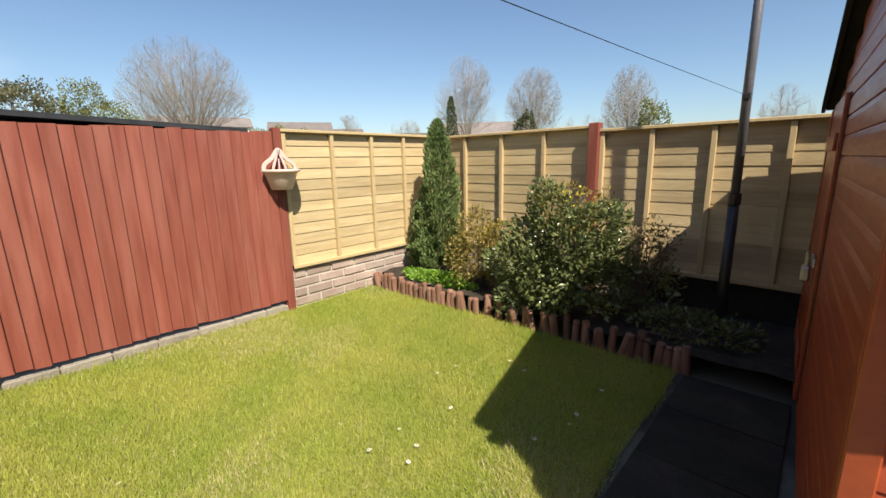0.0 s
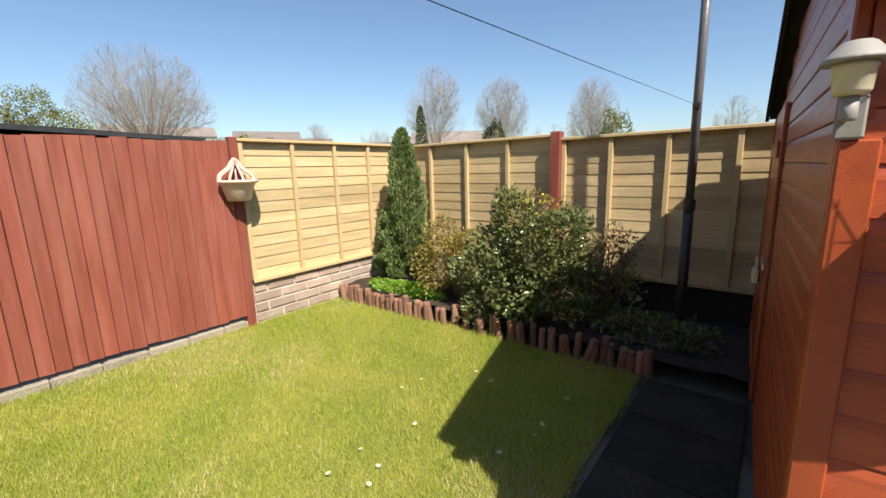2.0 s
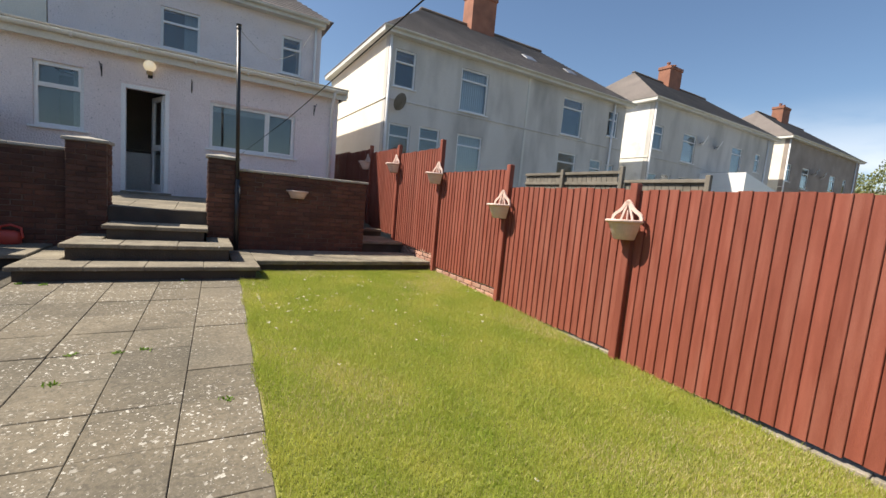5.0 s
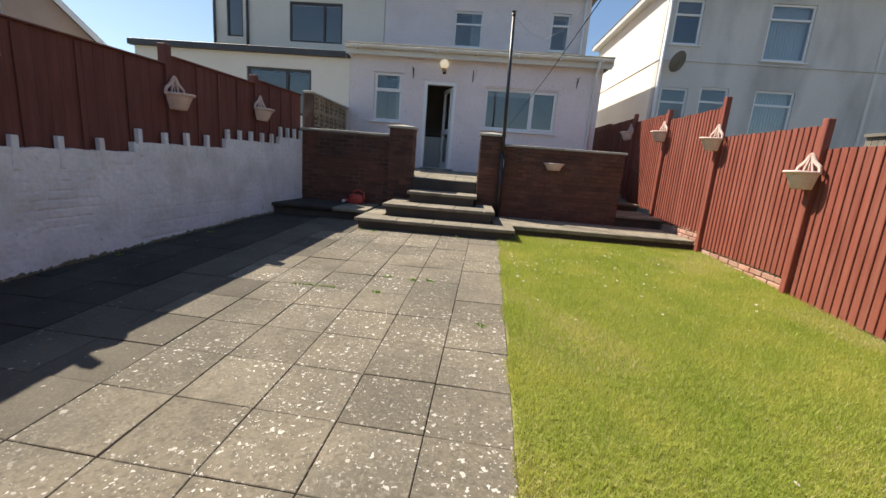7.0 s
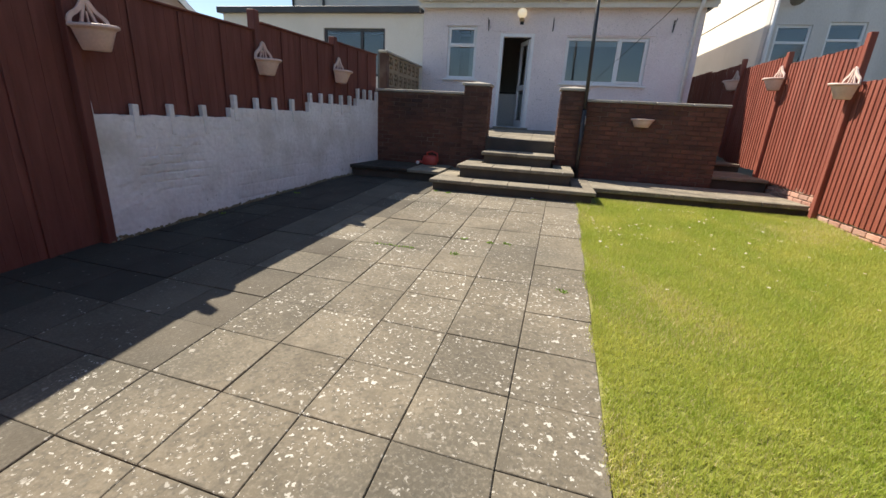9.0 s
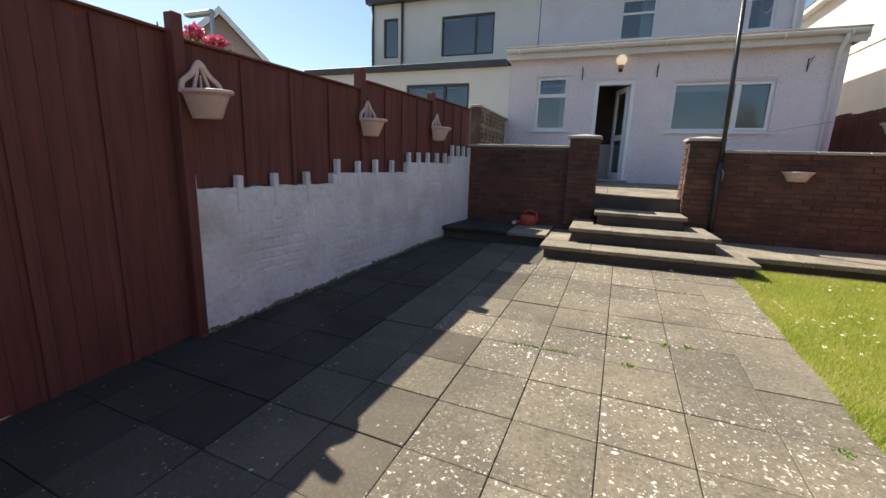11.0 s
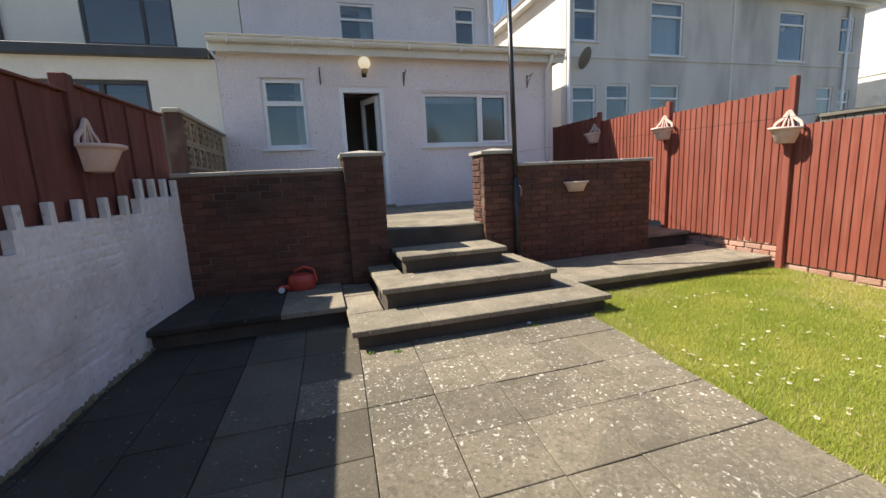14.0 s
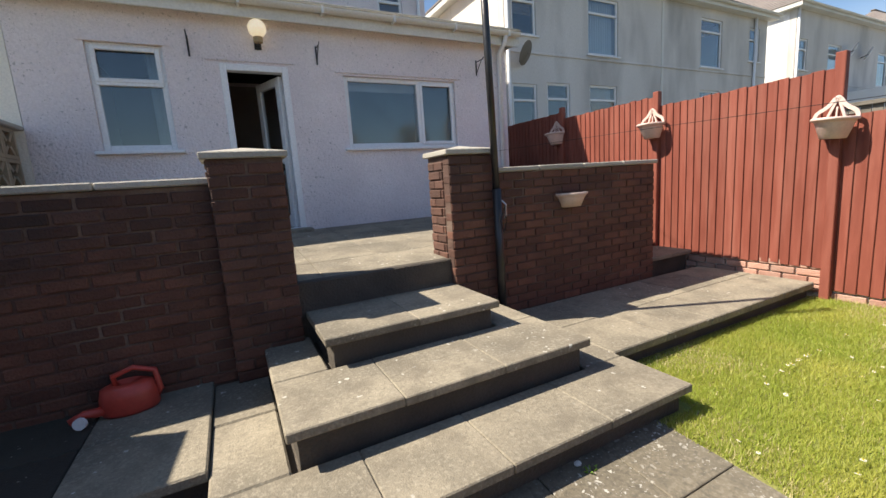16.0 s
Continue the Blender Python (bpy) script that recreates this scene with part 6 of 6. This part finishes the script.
def green_tree(label, at, height, radius, seed, n=6000, leaf=0.22, conifer=False, material=FARGREEN, name="evergreen_tree"):
    t = thing(name, label, "tree", at, "green trees on the skyline")
    part("trunk", tube(bmesh.new(), [at, (at[0], at[1], at[2] + height * 0.8)], [0.2, 0.06], 7), BARK, t)
    rng = np.random.default_rng(seed)
    if conifer:
        p, d = crown_points(rng, n, (at[0], at[1], at[2] + height * 0.1), (radius, radius, height * 0.92), cone=True)
    else:
        p, d = crown_points(rng, n, (at[0], at[1], at[2] + height * 0.58), (radius, radius, height * 0.45), lumps=14)
    planted("crown", leaves_mesh("crown", p, leaf, material, rng, 0.6, 0.2, d), t)


DARKFAR = leaf_mat("far_dark_leaf", (0.06, 0.08, 0.036), (0.13, 0.15, 0.07), 0.7, 0.25)
OLIVE = leaf_mat("far_olive_leaf", (0.09, 0.095, 0.045), (0.19, 0.18, 0.085), 0.7, 0.25)
MIDGREEN = leaf_mat("far_fresh_leaf", (0.13, 0.15, 0.045), (0.25, 0.26, 0.09), 0.7, 0.3)
green_tree("dense dark evergreen tree behind the sheds", seen_at(-87.5, 30, LAND), 6.0, 2.6, 61, 13000, 0.13, material=OLIVE)
green_tree("fresh green leafy tree behind the sheds", seen_at(-82.3, 31, LAND), 5.9, 2.2, 62, 11000, 0.13, material=MIDGREEN)
green_tree("low leafy green tree", seen_at(-78.5, 34, LAND), 4.6, 1.9, 63, 9000, 0.13, material=FARGREEN)
green_tree("low leafy green tree", seen_at(-64.5, 55, LAND), 6.0, 3.2, 64, material=FARGREEN)
green_tree("low leafy green tree", seen_at(-61.5, 58, LAND), 5.8, 2.6, 65, material=FARGREEN)
green_tree("small dark conifer on the skyline", seen_at(-41.4, 42, LAND), 7.4, 0.9, 66, 3000, 0.2, True, DARKFAR)
green_tree("round dark evergreen beyond the fence", seen_at(-31.5, 42, LAND), 6.9, 1.6, 67, 3500, 0.2, material=DARKFAR)
green_tree("low leafy green tree", seen_at(-16.8, 42, LAND), 6.3, 1.7, 68, 3500, 0.2, material=FARGREEN)
green_tree("tall dark conifer on the hillside", seen_at(-99.2, 90, 2), 14.6, 3.3, 69, 4500, 0.5, True, DARKFAR)
for k, (az, dd, h) in enumerate(((-103, 75, 10.8), (-100.5, 70, 10.0), (-97, 72, 9.6), (-94.5, 80, 10.0), (-106, 80, 11.2), (-91.5, 70, 8.2))):
    green_tree("bushy spring-green tree on the hillside", seen_at(az, dd, LAND), h, 3.4, 70 + k, 3500, 0.36, material=FARGREEN)

# low hills all round, with far roofs
bm = bmesh.new()
rows = []
for i in range(97):
    a = 2 * math.pi * i / 96
    rows.append([bm.verts.new((d * math.sin(a), d * math.cos(a), max(-3, z))) for d, z in
                 ((150, -2), (240, 9 + 6 * noise.noise((math.sin(a) * 3, math.cos(a) * 3, 0))), (380, 24 + 12 * noise.noise((math.sin(a) * 4, math.cos(a) * 4, 3))), (700, 26 + 10 * noise.noise((math.sin(a) * 2, math.cos(a) * 2, 6))))])
for u, w in zip(rows, rows[1:]):
    for k in range(3):
        bm.faces.new((u[k], u[k + 1], w[k + 1], w[k]))
tagged(part("hills", bm, FIELD, smooth=True), "low green hills on the skyline", "hill", kind="structure")


def far_house(az, dist, wide, eave, ridge, material, roof, seed):
    p = seen_at(az, dist, 0)
    h = thing("far_house", "distant small house among the trees", "house", (p[0], p[1], -0.1), "far houses", turn=-az)
    w = wide / 2
    bm = boxed(-w, w, -3, 3, 0, eave)
    part("wall", bm, material, h, local=True)
    bm = bmesh.new()
    prism(bm, [(-3.3, eave), (3.3, eave), (0, ridge)], (-w - 0.2, w + 0.2), pose(0, 0, 0, 0, 0, 90))
    part("roof", bm, roof, h, local=True)
    for k in range(3):
        x = -w * 0.6 + k * w * 0.6
        part("window", boxed(x - 0.5, x + 0.5, -3.06, -3.003, eave - 1.5, eave - 0.5), DARKFRAME, h, local=True)


far_house(-72.0, 62, 11, 6.2, 7.6, WHITE, TILE, 1)
far_house(-61.0, 70, 9, 6.4, 7.9, CREAM, TILE, 2)
far_house(-36.5, 70, 15, 5.6, 7.6, CREAM, TILE, 3)
far_house(-56.5, 90, 10, 7.0, 8.4, WHITE, TILEBROWN, 4)
for k, az in enumerate((-96.5, -94.0, -92.0, -101.0, -89.5, -104.5)):
    far_house(az, 150 + 12 * (k % 3), 9, 12.0 + k % 3, 14.6 + k % 3, WHITE if k % 2 else CREAM, TILEBROWN, 5 + k)

# ---------------------------------------------------------------- lawn blades, daisies and weeds
rng = np.random.default_rng(77)
N = 640000
gx = rng.uniform(XF + 0.02, 0.93, N)
gy = rng.uniform(-5.75, 3.36, N)
side_line = 0.885 - 0.15 * np.clip((-0.4 - gy) / 4.8, 0, 1)
keep = (gx < side_line - 0.003 + 0.02 * np.sin(gy * 7) + rng.normal(0, 0.012, N)) & ~((gx > 0.45) & (gy < -5.22))
gx, gy, side_line = gx[keep], gy[keep], side_line[keep]
gz = np.where(gy > -5.4, np.maximum(-0.05, -0.05 * (gy + 0.4)), 0.25) - 0.006
edge = np.clip(1 - (gx - XF) / 0.12, 0, 1) + np.clip(1 - np.abs(side_line - 0.02 - gx) / 0.08, 0, 1) * 0.6 + np.clip(1 - (3.36 - gy) / 0.1, 0, 1)
pts = np.stack([gx, gy, gz], 1)
n = len(pts)
a = rng.uniform(0, 2 * np.pi, n)
h = 0.032 * rng.uniform(0.5, 1.3, n) * (1 + 0.9 * edge * rng.uniform(0, 1, n))
side = np.stack([np.cos(a), np.sin(a), np.zeros(n)], 1) * 0.0025
b = rng.uniform(0, 2 * np.pi, n)
k = rng.uniform(0.1, 0.8, n) * h
tip = pts + np.stack([np.cos(b) * k, np.sin(b) * k, h], 1)
blades = np.stack([pts - side, pts + side, tip], 1)
worn = np.sin(2.3 * gx + 1.4 * np.sin(1.9 * gy)) + np.sin(2.9 * gy + 1.1 * gx + 2 * np.sin(1.3 * gx)) + 0.5 * np.sin(7.1 * gx + 5.3 * gy) + 0.9 * np.clip(1 - (gx - XF) / 0.5, 0, 1)
dry = rng.uniform(0, 1, n) < 0.02 + 0.24 * np.clip(worn - 0.6, 0, 1)
for name, mask, material, label in (("grass", ~dry, GRASS, "short bright green and yellowish lawn grass"), ("dry_grass", dry, DRYGRASS, "pale straw-coloured dry blades in worn lawn patches")):
    v = blades[mask].reshape(-1, 3)
    tagged(new(name, arrays_mesh(name, v, np.arange(len(v)).reshape(-1, 3), material)), label, "grass", kind="stuff")

rd = random.Random(31)
bm_p, bm_c = bmesh.new(), bmesh.new()
daisies = []
for cx, cy, sp, cnt in ((0.3, -4.0, 0.35, 40), (-0.8, -3.2, 0.5, 22), (-0.4, -4.7, 0.6, 44), (-1.4, -4.3, 0.5, 12), (0.15, 1.55, 0.10, 4), (0.3, 2.6, 0.35, 9), (0.45, -2.7, 0.15, 4), (-1.76, -0.9, 0.1, 2), (-0.6, -1.4, 0.9, 5), (0.55, 0.0, 0.2, 2)):
    for _ in range(cnt):
        daisies.append((min(max(rd.gauss(cx, sp), XF + 0.1), 0.62), min(max(rd.gauss(cy, sp), -5.15), 3.2)))
for x, y in daisies:
    z = lawn_z(y) + 0.042 + rd.uniform(-0.006, 0.01)
    tx, ty = rd.uniform(-0.3, 0.3), rd.uniform(-0.3, 0.3)
    s = rd.uniform(0.009, 0.0145)
    for k in range(9):
        g0, g1 = 6.283 * (k - 0.35) / 9, 6.283 * (k + 0.35) / 9
        vs = [bm_p.verts.new((x + q * math.cos(g), y + q * math.sin(g), z + tx * q * math.cos(g) + ty * q * math.sin(g))) for q, g in ((s * 0.3, g0), (s, g0), (s, g1), (s * 0.3, g1))]
        bm_p.faces.new(vs)
    bmesh.ops.create_icosphere(bm_c, subdivisions=1, radius=s * 0.36, matrix=Matrix.Translation((x, y, z + 0.002)))
dz = tagged(part("daisies", bm_p, PETAL), "small white daisies dotted over the lawn", "flowers", kind="stuff")
part("flower_centres", bm_c, YELLOW, dz)

for (x, y) in ((1.967, -2.66), (1.53, -3.10), (1.97, -3.12), (2.59, -5.09), (2.80, -5.14), (1.35, -5.16), (1.02, -2.16), (1.70, -3.09), (4.55, -4.2), (4.75, -3.0)):
    w = thing("weed", "small green weed in a paving joint", "weed", (x, y, lawn_z(y)), "weeds in the paving")
    m = 26
    q = np.stack([x + rng.normal(0, 0.022, m), y + rng.normal(0, 0.012, m), np.full(m, lawn_z(y))], 1)
    planted("leaves", leaves_mesh("leaves", q, 0.028, LIME, rng, 0.4, 0.9), w)

strip = thing("moss_strip", "strip of green moss along a paving joint", "moss", (2.56, -2.69, lawn_z(-2.69)))
m = 170
q = np.stack([rng.uniform(2.36, 2.76, m), -2.685 + rng.normal(0, 0.009, m), np.full(m, lawn_z(-2.69))], 1)
planted("leaves", leaves_mesh("leaves", q, 0.018, LIME, rng, 0.5, 0.8), strip)
for x, y, r in ((1.37, -5.22, 0.016), (1.45, -5.33, 0.013)):
    bm = bmesh.new()
    bmesh.ops.create_icosphere(bm, subdivisions=2, radius=r, matrix=Matrix.Translation((x, y, lawn_z(y) + r * 0.6)) @ Matrix.Diagonal((1.3, 1.0, 0.75, 1)))
    tagged(part("pebble", bm, PETAL, smooth=True), "small white pebble at the foot of the steps", "pebble", "pebbles")

# ---------------------------------------------------------------- paving slabs
rs = random.Random(9)
rdark = random.Random(10)


def row_y(k, x):
    y = -0.065 - 0.435 * k
    skew = 0.06 * max(0.0, min(1.0, (y + 3.0) / 2.0))
    return y - skew * (x - 2.25)


def paver(corners, material=SLAB):
    """One slab on the sloping bed from its four plan corners."""
    cx, cy = sum(c[0] for c in corners) / 4, sum(c[1] for c in corners) / 4
    lift, tx, ty = rs.uniform(-0.003, 0.003), rs.uniform(-0.006, 0.006), rs.uniform(-0.006, 0.006)
    bm = bmesh.new()
    rings = []
    for inset, dz in ((0.0025, -0.03), (0.0025, -0.003), (0.006, 0.0)):
        ring = []
        for x, y in corners:
            dx, dy = cx - x, cy - y
            f = inset / max(abs(dx), 0.05)
            px, py = x + dx * f, y + dy * f
            ring.append(bm.verts.new((px, py, lawn_z(py) + 0.002 + dz + lift + tx * (px - cx) + ty * (py - cy))))
        rings.append(ring)
    for u, w in zip(rings, rings[1:]):
        for k in range(4):
            bm.faces.new((u[k], u[(k + 1) % 4], w[(k + 1) % 4], w[k]))
    bm.faces.new(rings[-1])
    part("slab", bm, material, patio)


# Columns near the side wall get shade-darkened slabs along the shadow's edge.
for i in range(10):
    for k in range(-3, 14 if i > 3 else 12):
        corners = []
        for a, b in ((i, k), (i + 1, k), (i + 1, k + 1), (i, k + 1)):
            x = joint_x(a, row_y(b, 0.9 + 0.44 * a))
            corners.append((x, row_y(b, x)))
        paver(corners, SLAB if i < 5 or i == 5 and rdark.random() < 0.5 else SHADE_SLAB if i > 6 and (k > 1 or i > 7) else HALF_SHADE_SLAB)
# Path slabs next to the shed, in the shade-dark colour.
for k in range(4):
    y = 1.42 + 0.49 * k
    paver([(0.93, y + 0.485), (1.50, y + 0.485), (1.50, y), (0.93, y)], SHADE_PATH)
